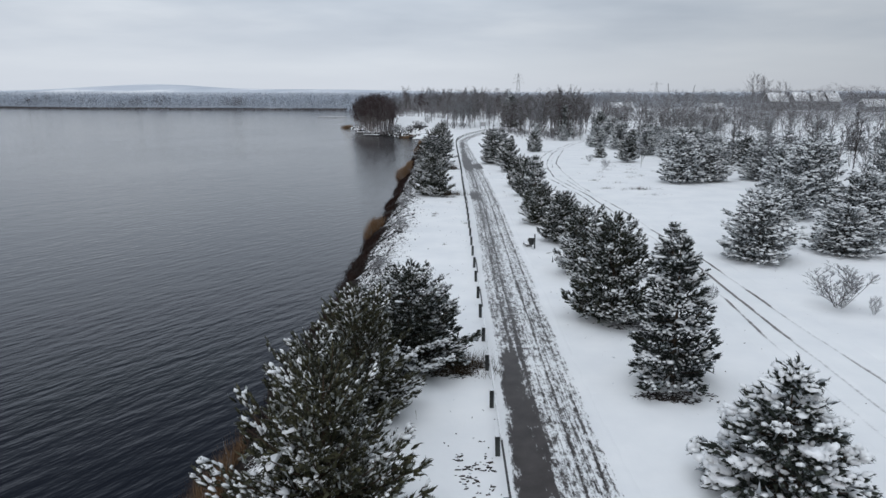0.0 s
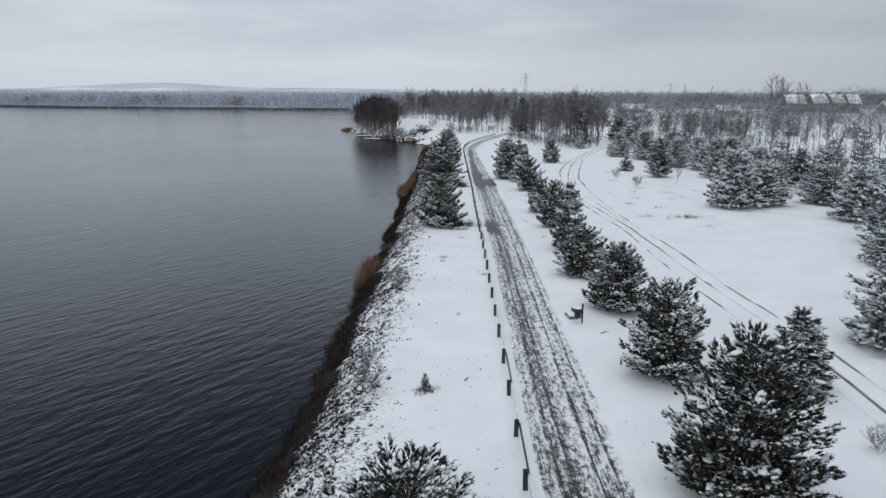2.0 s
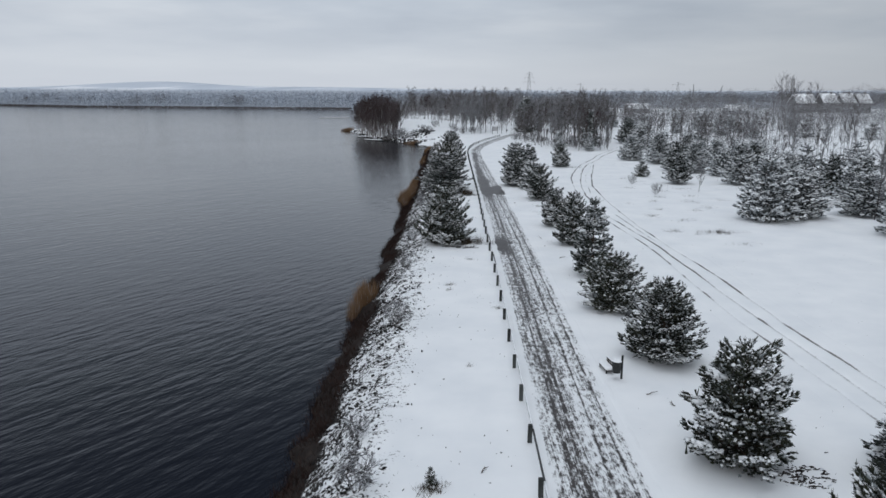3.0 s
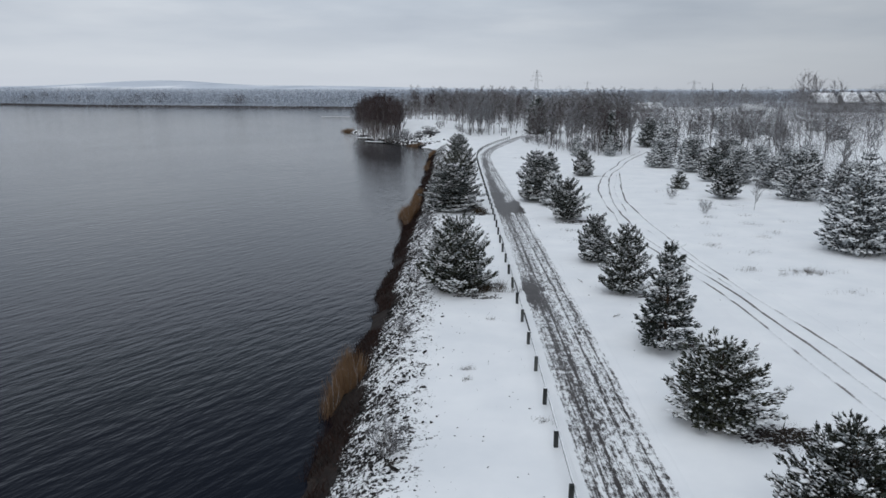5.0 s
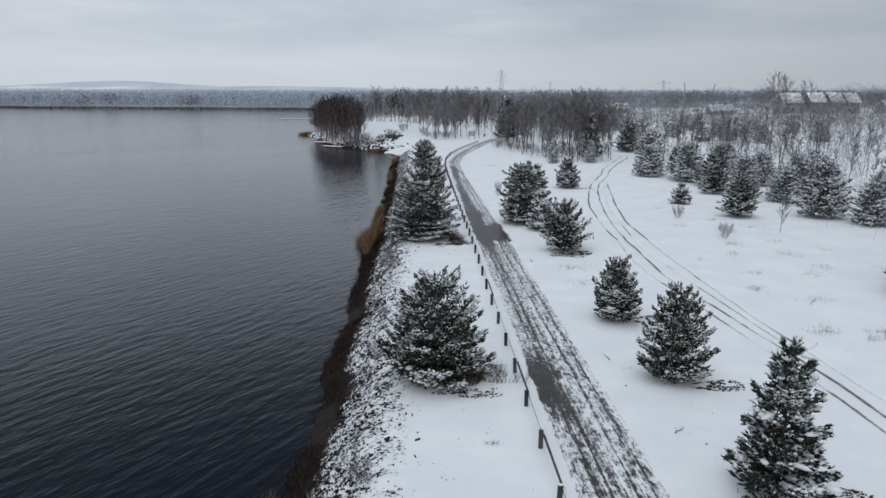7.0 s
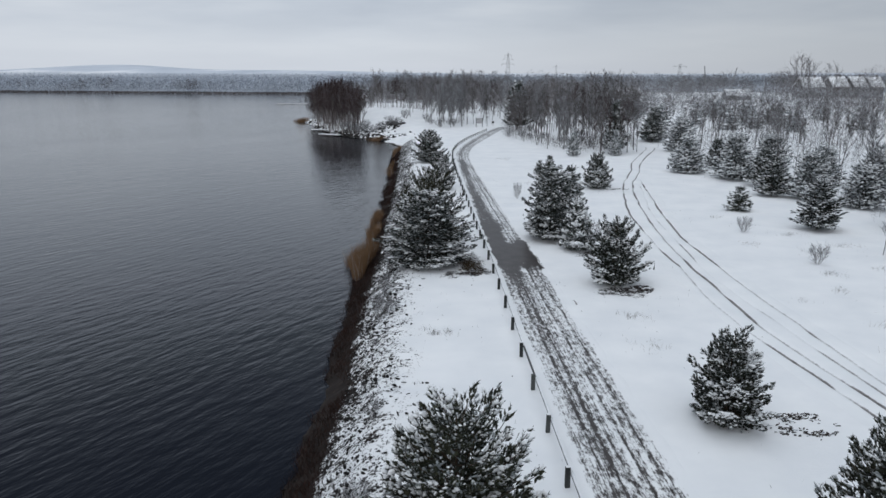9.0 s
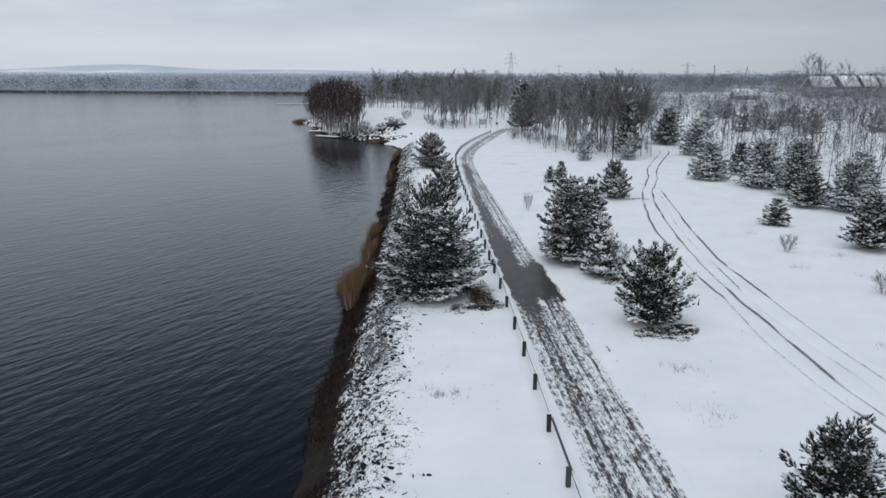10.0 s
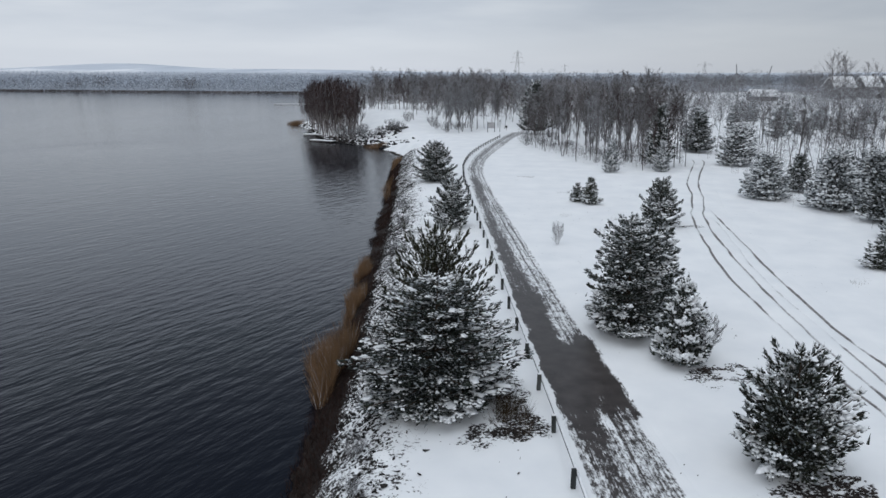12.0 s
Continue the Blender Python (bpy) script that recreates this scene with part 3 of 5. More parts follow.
# ---- pines ----
def pine_meshes(name, seed, h, r, snow, power=0.65, egg=0.2, gap=0.34, around=2.6, shoots=15, needles=14, wide=0.014, brush=1.0, thick=1.0, blob=1.0, ragged=0.16, pads=0.5, upright=0.5, foot=0.07, fill=1.0, low=0.8, skirt=0.16, mat=None):
    """Trunk, needles and snow of a young pine: whorls of boughs, each a fan of bottlebrush shoots with snow lying on top."""
    rng = np.random.default_rng(seed)
    bend_x, bend_y = rng.uniform(-0.03, 0.03, 2) * h
    axis = lambda z: np.array([bend_x * (z / h) ** 2, bend_y * (z / h) ** 2, z])
    limbs, zs, tr = [], np.linspace(-0.1, h * 0.97, 9), 0.02 * h
    for p, q in zip(zs[:-1], zs[1:]):
        limbs.append((axis(p), axis(q), tr * (1 - max(p, 0) / h * 0.93), tr * (1 - q / h * 0.93)))
    up = np.array([0, 0, 1.0])
    pos, way, snowy, bulk, pad_p, pad_d, pad_s, in_p = [], [], [], [], [], [], [], []
    tiers = max(6, int(h * (1 - foot) / gap))
    lob = rng.uniform(0, 6.28, 3)
    for j in range(tiers):
        u = foot + (0.95 - foot) * (j + 0.5 + rng.uniform(-0.3, 0.3)) / tiers
        over = min(1.0, max(0.0, (u - 0.3) / 0.7))
        prof = (1 - egg) * min(1.0, 1.06 * (1 - u) ** power) + egg * (1 - over ** 2.2) ** 0.6
        prof *= 1 - skirt + skirt * min(1.0, (u - foot) / 0.13)
        wob = 1 + ragged * 0.7 * math.sin(2.4 * j + lob[0])
        n = max(4, int(round(around * r * prof + 3)))
        for i in range(n):
            az = (i + rng.uniform(-0.32, 0.32)) * 2 * math.pi / n + j * 1.9
            R = r * prof * wob * (1 + ragged * (0.8 * math.sin(2 * az + lob[1] + 3 * u) + 0.55 * min(1.3, max(-1.5, rng.normal()))))
            R = max(R * 0.94, 0.16)
            radial = np.array([math.cos(az), math.sin(az), 0.0])
            side = np.array([-radial[1], radial[0], 0.0])
            lift = upright * (0.12 + 1.0 * u) + rng.normal(0, 0.09)
            base = axis(max(0.05, u * h - R * lift * 0.75))
            tip = base + radial * R + up * R * lift
            mid = (base + tip) / 2 - up * 0.07 * R
            lr = 0.006 + 0.008 * R
            limbs += [(base, mid, lr * 1.3, lr), (mid, tip, lr, lr * 0.4)]
            drift = 0.5 + 0.5 * math.sin(2 * az + lob[2] + 6 * u)
            load = snow * rng.choice([0.15, 0.6, 1.2, 1.9]) * (0.45 + 0.95 * drift) * (1.25 - low * u)
            ns = int(1.45 * shoots * (0.25 + 0.75 * R / r)) + 3
            for k in range(ns):
                f = 1 - 0.72 * rng.random() ** 1.35 if k else 1.0
                half = (0.20 + 0.62 * R * (1 - f) ** 0.7) * 0.75
                q = rng.uniform(-1, 1)
                c = base + (tip - base) * f - up * 0.28 * R * f * (1 - f) + side * q * half + up * rng.normal(0, 0.07)
                d = radial * (0.85 + 0.2 * rng.normal()) + side * (q * 0.75 + 0.15 * rng.normal()) + up * (lift * 0.5 + upright * rng.uniform(0.0, 0.9) * (0.35 + u))
                pos.append(c - d * 0.10)
                way.append(d / np.linalg.norm(d))
                bulk.append(1.15 - 0.35 * u)
                snowy.append(load * (1.0 if f > 0.45 else 0.35))
            for k in range(int(9 * fill * (0.4 + R))):
                f = rng.uniform(0.1, 0.72)
                in_p.append(base + (tip - base) * f + side * rng.normal(0, 0.22 * R) - up * rng.uniform(0.0, 0.16))
            for k in range(4):
                if rng.random() < pads * load * 0.8:
                    f = rng.uniform(0.5, 0.97)
                    pad_p.append(base + (tip - base) * f + side * rng.normal(0, 0.20 + 0.25 * R * (1 - f)) - up * (0.28 * R * f * (1 - f) - 0.07))
                    pd = radial + side * rng.normal(0, 0.4) + up * rng.uniform(-0.25, 0.3)
                    pad_d.append(pd / np.linalg.norm(pd))
                    pad_s.append(1.2 - 0.5 * u)
    for i in range(9):
        a, f = i * 2.4, i / 9
        d = np.array([math.cos(a) * 0.7 * f, math.sin(a) * 0.7 * f, 1.0])
        pos.append(axis(h * (0.985 - 0.06 * f)) - up * 0.22)
        way.append(d / np.linalg.norm(d))
        bulk.append(0.8)
        snowy.append(snow * 0.5)
    pos, way, snowy, bulk = np.array(pos), np.array(way), np.array(snowy), np.array(bulk)
    pos[:, 2] = np.maximum(pos[:, 2], 0.07)
    N = len(pos)
    slen = rng.uniform(0.18, 0.34, N) * brush * bulk
    fat = rng.uniform(0.036, 0.052, N) * thick * bulk
    nv, nf = spindles(pos + way * (slen * 0.5)[:, None], way, slen * 0.5, fat, rng)
    needles = max(3, int(needles * 0.7))
    P, Wd, sl = np.repeat(pos, needles, 0), np.repeat(way, needles, 0), np.repeat(slen, needles)
    rad_v = rng.normal(size=P.shape)
    rad_v -= (rad_v * Wd).sum(1, keepdims=True) * Wd
    rad_v /= np.linalg.norm(rad_v, axis=1, keepdims=True) + 1e-9
    nd = Wd * 0.85 + rad_v * 0.75
    nd /= np.linalg.norm(nd, axis=1, keepdims=True)
    iv, if_ = slivers(P + Wd * (sl * rng.uniform(0.05, 0.95, len(P)))[:, None], nd, rng.uniform(0.08, 0.13, len(P)) * thick, wide, rng)
    nv, nf = np.vstack([nv, iv]), np.vstack([nf, if_ + len(nv)])
    q = np.array(in_p)
    dd = rng.normal(size=q.shape) * np.array([1, 1, 0.6])
    dd /= np.linalg.norm(dd, axis=1, keepdims=True)
    iv, if_ = slivers(q, dd, rng.uniform(0.25, 0.45, len(q)), 0.05 * thick, rng)
    nv, nf = np.vstack([nv, iv]), np.vstack([nf, if_ + len(nv)])
    patch = fbm(pos[:, 0] * 1.5 + pos[:, 2] * 1.9, pos[:, 1] * 1.5 - pos[:, 2] * 1.3, seed, 3)
    pick = rng.random(N) < snowy * 2.1 * smooth(patch, 0.36, 0.62)
    m_ = int(pick.sum())
    c = pos[pick] + way[pick] * (slen[pick] * rng.uniform(0.42, 0.68, m_))[:, None]
    flat_way = way[pick].copy()
    tall = 1 - np.clip(flat_way[:, 2], 0, 1)
    c[:, 2] += fat[pick] * (0.5 + 0.7 * tall)
    wide_s = np.minimum(1.6, 0.75 + 0.5 * snowy[pick])
    sv, sf = blobs(c, flat_way, slen[pick] * rng.uniform(0.22, 0.46, m_), fat[pick] * rng.uniform(0.7, 1.35, m_) * blob * wide_s, fat[pick] * rng.uniform(0.5, 0.9, m_) * blob * wide_s, rng, 0.5)
    if pad_p:
        k_, ps = len(pad_p), np.array(pad_s) * blob
        pv, pf = blobs(np.array(pad_p), np.array(pad_d), rng.uniform(0.14, 0.30, k_) * ps, rng.uniform(0.09, 0.16, k_) * ps, rng.uniform(0.035, 0.06, k_) * ps, rng, 0.3)
        sv, sf = np.vstack([sv, pv]), np.vstack([sf, pf + len(sv)])
    lv, lf = tubes(limbs, 3)
    return mesh_from(name + "_trunk", lv, lf, M_BARK), mesh_from(name + "_crown", nv, nf, mat or M_NEEDLE, True), mesh_from(name + "_snow", sv, sf, M_SNOW)


PINES = {}


def pine_kind(key, h, r, *args, **kw):
    PINES[key] = (h, r, pine_meshes(key, len(PINES) + 5, h, r, *args, **kw))


FAR = dict(shoots=11, needles=5, wide=0.035, brush=1.35, thick=1.4, gap=0.44, around=2.4)
HAZE = dict(shoots=6, needles=3, wide=0.06, brush=1.8, thick=2.2, gap=0.6, around=1.6)
pine_kind("laden", 4.3, 2.7, 1.05, power=0.95, egg=0.0, blob=1.5, pads=0.5, upright=0.45, ragged=0.17, low=0.3, gap=0.42, shoots=30, brush=1.15, thick=1.2, mat=M_NEEDLE_F)
pine_kind("slim", 5.6, 1.85, 0.62, power=0.70, egg=0.10, blob=1.2, pads=0.6, upright=0.5, ragged=0.24, gap=0.42, shoots=32, brush=0.95, low=0.95, mat=M_NEEDLE_F)
pine_kind("dark", 5.3, 2.15, 0.40, power=0.46, egg=0.45, blob=1.15, pads=0.25, upright=0.95, ragged=0.17, low=0.9, gap=0.34, shoots=31, brush=0.85, skirt=0.20)
pine_kind("broad", 4.5, 2.15, 0.52, power=0.50, egg=0.30, blob=1.2, pads=0.35, upright=0.8, ragged=0.24, gap=0.34, shoots=31, brush=0.85, skirt=0.32)
pine_kind("great", 7.5, 3.0, 0.50, power=0.42, egg=0.45, foot=0.03, skirt=0.10, blob=1.25, pads=0.7, upright=0.4, ragged=0.22, low=0.5, gap=0.46, shoots=46, brush=0.85, thick=0.95, mat=M_NEEDLE_F)
pine_kind("olive", 4.9, 2.6, 0.34, power=0.46, egg=0.4, blob=1.25, ragged=0.30, pads=0.25, upright=1.15, gap=0.40, shoots=31, brush=1.05, mat=M_NEEDLE_O)
pine_kind("open", 4.9, 2.7, 0.44, power=0.42, egg=0.5, blob=1.1, ragged=0.19, pads=0.3, upright=0.8, gap=0.36, shoots=37, brush=0.88, low=0.2, foot=0.04, skirt=0.05)
FAR.update(gap=0.36)
pine_kind("frosted", 5.6, 2.6, 0.72, power=0.52, egg=0.3, blob=1.15, pads=1.3, upright=0.5, ragged=0.2, low=0.5, mat=M_NEEDLE_S, **FAR)
pine_kind("wild", 6.1, 2.3, 0.42, power=0.52, egg=0.3, blob=1.1, pads=0.4, upright=0.6, ragged=0.2, mat=M_NEEDLE_F, **FAR)
pine_kind("sapling", 2.3, 1.1, 0.5, power=0.7, egg=0.1, blob=0.9, gap=0.2, shoots=9, brush=0.75, thick=0.75)
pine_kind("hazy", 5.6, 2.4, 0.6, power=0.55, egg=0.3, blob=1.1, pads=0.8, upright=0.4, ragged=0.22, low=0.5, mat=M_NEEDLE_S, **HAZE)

PINE_FIRST = {}


def pine(key, x, y, h, r, label, group, turn=None, tilt=0.0):
    h0, r0, meshes = PINES[key]
    z = ground_z(x, y) - 0.05
    turn = random.uniform(0, 360) if turn is None else turn
    m = pose(x, y, z, tilt, 0, turn) @ Matrix.Diagonal((0.97 * r / r0, 0.97 * r / r0, 0.98 * h / h0, 1))
    if key not in PINE_FIRST:
        ob = new("pine_tree")
        for nm, me, lb in zip(("trunk", "crown", "snow_load"), meshes, ("", "", "fresh snow lying on the boughs")):
            tagged(part(nm, me, ob, lb), kind="" if nm == "trunk" else "stuff")
        ob.matrix_basis = m
        PINE_FIRST[key] = ob
    else:
        first = PINE_FIRST[key]
        keep = first.matrix_basis.copy()
        first.matrix_basis = Matrix.Identity(4)
        ob = copy_thing(first, m)
        first.matrix_basis = keep
    return tagged(ob, label, "tree", group)


ROW = "pines planted along the path"
PATH_PINES = [
    ("laden", 8.8, 16.9, 4.3, 2.8, "young pine heavily laden with fresh snow"),
    ("slim", 8.4, 24.6, 6.1, 1.85, "slim tall pine with snow on every bough"),
    ("dark", 7.95, 32.3, 5.7, 2.3, "dense dark green pine dusted with snow"),
    ("slim", 13.5, 40.6, 3.6, 1.6, "small frosted pine beside the field ruts"),
    ("broad", 8.5, 41.9, 4.5, 2.1, "broad low pine with snow-tipped shoots"),
    ("dark", 8.7, 50.8, 4.1, 1.9, "rounded dark pine behind the park bench"),
    ("broad", 8.1, 58.3, 3.6, 1.95, "bushy pine with snow-tipped shoots"),
    ("slim", 8.6, 66.5, 5.5, 1.66, "tall layered pine with snowy lower boughs"),
    ("dark", 8.9, 75.7, 4.6, 1.52, "upright dark pine dusted with snow"),
    ("broad", 8.7, 84.1, 3.75, 1.62, "small conical pine with snowy shoots"),
    ("broad", 9.4, 101.3, 4.4, 1.89, "rounded pine on a short bare trunk"),
    ("great", 7.9, 113.9, 6.2, 2.32, "large pine white with snow beside path"),
    ("slim", 9.7, 115.6, 5.8, 1.75, "dark pine standing behind a snowy one"),
    ("laden", 9.1, 110, 4.1, 1.75, "small snow-laden pine in front of larger ones"),
    ("broad", 17.8, 138.9, 4.3, 1.93, "dark pine standing alone in the field"),
    ("sapling", 14.3, 148.9, 2.9, 1.15, "small snowy pine in the open field"),
    ("sapling", 13.3, 150.3, 2.1, 0.84, "tiny snowy pine next to another"),
]
for key, x, y, h, r, lb in PATH_PINES:
    pine(key, x + 0.25, y, h, r, lb, ROW)
BANK = "pines on the lake bank"
BANK_PINES = [
    ("olive", -2.9, 15.4, 4.9, 2.45, "wide ragged pine with snow on outer shoots"),
    ("olive", -3.9, 19.8, 4, 1.9, "green pine leaning over the lake bank"),
    ("olive", -2.9, 22.5, 4.6, 2.2, "pine crowded among others on the bank"),
    ("open", -1.4, 27, 4.3, 2.7, "open-branched pine with long upright shoots"),
    ("open", -1.2, 76.5, 4.9, 2.48, "round dark pine with dry grass below"),
    ("great", -1.4, 106.2, 5.4, 2.9, "great spreading pine with snow-loaded boughs"),
    ("olive", -1.2, 112.4, 6.0, 2.35, "tall green pine rising behind a snowy one"),
    ("broad", 0.5, 138.5, 4.5, 1.85, "snowy pine beside the guard rail"),
    ("dark", -0.4, 164.2, 5.1, 2.35, "lone dark pine on the bank near the cove"),
]
for key, x, y, h, r, lb in BANK_PINES:
    pine(key, x, y, h, r, lb, BANK)
pine("sapling", -1.4, 40.0, 0.8, 0.24, "knee-high pine seedling in the snow", BANK)

FIELD = "snowy pines at the field edge"
FIELD_PINES = [
    ("frosted", 20.9, 45.1, 5.1, 2.6), ("frosted", 27.7, 46.9, 3.7, 2.5), ("frosted", 31.5, 51.5, 5.6, 2.8), ("frosted", 35.6, 67.8, 7.2, 3.42), ("frosted", 30.7, 61.1, 4.2, 2.21), ("frosted", 38, 53, 5, 2.6),
    ("frosted", 29.9, 87.3, 6.7, 3.05), ("frosted", 34.2, 89, 5.1, 2.64), ("frosted", 41.3, 90.3, 4.7, 2.85), ("frosted", 38.7, 79.5, 5.7, 2.83), ("sapling", 28, 124.8, 2.5, 1.4), ("frosted", 37.8, 98.5, 4.3, 2.25),
]
FIELD_PINES_FAR = [
    ("wild", 30.7, 116.4, 4.4, 1.96), ("frosted", 38.8, 115.4, 6.2, 2.47), ("frosted", 41.5, 111.3, 5.1, 2.26), ("frosted", 33.2, 151.5, 5.1, 2.52), ("frosted", 36.6, 145.2, 6.1, 2.72), ("wild", 39, 155.8, 4.4, 1.68),
    ("wild", 43.7, 197, 7.1, 2.78), ("frosted", 38, 130.8, 5.4, 2.28), ("frosted", 42.6, 179.4, 6.4, 2.97), ("frosted", 42.8, 148.8, 5.7, 2.51), ("wild", 37.6, 139.5, 4.6, 2.08), ("frosted", 44.9, 140.4, 5, 2.29),
    ("frosted", 45.5, 99, 6.1, 2.66), ("frosted", 46.4, 72.4, 5.8, 2.72), ("frosted", 42.1, 60.1, 5, 2.61), ("frosted", 22.8, 172.4, 4.8, 1.15), ("frosted", 29.6, 172.6, 4.4, 1.1), ("wild", 30.6, 177.0, 9.2, 2.0),
    ("wild", 43, 122.5, 5.6, 2.17), ("frosted", 45, 115.4, 4.9, 2.27), ("wild", 45.7, 105.1, 5.3, 2.05), ("frosted", 46.7, 129.7, 5.6, 2.49), ("wild", 35.2, 132.9, 3.9, 1.87), ("frosted", 47.9, 157.7, 4.8, 2.31), ("frosted", 44.2, 130.0, 5.4, 2.4), ("frosted", 40.5, 126.0, 4.6, 2.2), ("frosted", 45.1, 200.8, 6.0, 2.6),
]
for key, x, y, h, r in FIELD_PINES + FIELD_PINES_FAR:
    pine(key, x, y, h, r, {"frosted": "pine white with frost and heavy snow", "sapling": "small round pine capped with snow",
                          "wild": "dark pine with snow-tipped boughs"}[key], FIELD)


# ---- bare trees ----
def bare_meshes(name, seed, h, spread, mat, wood, limbs_n=16, start=0.35, forks=1, erect=0.9, twig_w=0.0095, bushy=10, girth=1.0):
    """Trunk with limbs, and fine twigs, of a leafless tree."""
    rng = np.random.default_rng(seed)
    segs, twig_p, twig_d, twig_l = [], [], [], []

    def grow(p, d, ln, rad, depth):
        n_ = 5 if depth == 0 else 3
        for s in range(n_):
            d = d + rng.normal(0, 0.035 if depth == 0 else 0.11, 3) + np.array([0, 0, 0.06])
            d = d / np.linalg.norm(d)
            q = p + d * ln / n_
            r1 = rad * (1 - 0.75 * (s + 1) / n_) + 0.004
            if depth < 2:
                segs.append((p, q, rad * (1 - 0.75 * s / n_) + 0.004, r1))
            else:
                twig_p.append(p)
                twig_d.append(d)
                twig_l.append(ln / n_ * 1.3)
            if depth < 2:
                lo = start if depth == 0 else 0.1
                kids = (limbs_n // n_ if depth == 0 else 2)
                for k in range(kids):
                    f = (s + rng.random()) / n_
                    if f < lo:
                        continue
                    az = rng.uniform(0, 2 * math.pi)
                    out = np.array([math.cos(az), math.sin(az), rng.uniform(0.1, 0.5)])
                    nd = d * erect * (0.75 if depth == 0 else 0.9) + out * 0.8
                    nd /= np.linalg.norm(nd)
                    grow(p + (q - p) * rng.random(), nd, (spread * (0.45 + 0.75 * math.sin(math.pi * min(1.0, 0.18 + f * 0.8))) if depth == 0 else ln * 0.55) * rng.uniform(0.7, 1.15), r1 * (0.42 if depth == 0 else 0.5), depth + 1)
            if depth >= 1:
                for k in range(bushy):
                    az = rng.uniform(0, 2 * math.pi)
                    nd = d * 0.9 + np.array([math.cos(az), math.sin(az), rng.uniform(0, 0.5)]) * 0.7
                    twig_p.append(p + (q - p) * rng.random())
                    twig_d.append(nd / np.linalg.norm(nd))
                    twig_l.append(rng.uniform(0.3, 0.9) * spread * 0.25)
            p = q

    for k in range(forks):
        a = 2 * math.pi * k / forks + rng.uniform(0, 1)
        lean = 0.0 if forks == 1 else rng.uniform(0.1, 0.28) if forks < 5 else rng.uniform(0.1, 0.9)
        d0 = np.array([math.cos(a) * lean + rng.normal(0, 0.05), math.sin(a) * lean + rng.normal(0, 0.05), 1.0])
        grow(np.array([math.cos(a), math.sin(a), 0]) * (0.12 if forks > 1 else 0), d0 / np.linalg.norm(d0), h * rng.uniform(0.85, 1.0), (0.005 * h + 0.012) * girth, 0)
    lv, lf = tubes(segs, 3)
    rng2 = np.random.default_rng(seed + 100)
    tv, tf = slivers(np.array(twig_p), np.array(twig_d), np.array(twig_l), twig_w, rng2)
    return mesh_from(name + "_trunk", lv, lf, wood), mesh_from(name + "_crown", tv, tf, mat, True)


BARE, BARE_FIRST = {}, {}
for i in range(5):
    BARE["grey%d" % i] = (9.0, bare_meshes("grey%d" % i, 40 + i, 9.0, 1.9 + 0.25 * i, M_TWIG, M_WOOD_GREY, limbs_n=25, start=0.30 + 0.06 * (i % 3), erect=1.9, twig_w=0.010))
for i in range(3):
    BARE["white%d" % i] = (8.0, bare_meshes("white%d" % i, 60 + i, 8.0, 1.8, M_TWIG_WHITE, M_WOOD_GREY, limbs_n=25, start=0.22, erect=1.3))
for i in range(3):
    BARE["red%d" % i] = (9.0, bare_meshes("red%d" % i, 70 + i, 9.0, 1.5, M_TWIG_RED, M_BIRCH, limbs_n=20, start=0.30, forks=2, erect=2.2, twig_w=0.0085, bushy=9))
for i in range(3):
    BARE["stem%d" % i] = (8.0, bare_meshes("stem%d" % i, 76 + i, 8.0, 1.35, M_TWIG, M_WOOD_GREY, limbs_n=15, start=0.56 - 0.06 * i, forks=1 + i % 2, erect=1.7, twig_w=0.0075))
BARE["crown"] = (18.0, bare_meshes("crown", 81, 18.0, 4.0, M_TWIG, M_WOOD_GREY, limbs_n=25, start=0.36, forks=2, twig_w=0.011, erect=1.15, bushy=7))
BARE["shrub"] = (1.8, bare_meshes("shrub", 91, 1.8, 0.75, M_TWIG_WHITE, M_WOOD_GREY, limbs_n=8, start=0.1, forks=9, erect=0.8, twig_w=0.0045, bushy=9, girth=0.4))


def bare_tree(key, x, y, h, label, group, name="bare_tree", wide=1.0, category="tree", z=None):
    h0, meshes = BARE[key]
    s = h / h0
    m = pose(x, y, (ground_z(x, y) if z is None else z) - 0.05, 0, 0, random.uniform(0, 360)) @ Matrix.Diagonal((s * wide, s * wide, s, 1))
    if key not in BARE_FIRST:
        ob = new(name)
        for nm, me in zip(("trunk", "crown"), meshes):
            tagged(part(nm, me, ob), kind="" if nm == "trunk" else "stuff")
        BARE_FIRST[key] = ob
        ob.matrix_basis = m
    else:
        first = BARE_FIRST[key]
        keep = first.matrix_basis.copy()
        first.matrix_basis = Matrix.Identity(4)
        ob = copy_thing(first, m)
        first.matrix_basis = keep
    return tagged(ob, label, category, group)


GROVE = {}


def far_tree(grove, key, x, y, h, wide=1.0):
    """Remembers a tree that is too far off to stand as a thing of its own."""
    GROVE.setdefault(grove, []).append((key, x, y, h, wide, random.uniform(0, 6.283)))


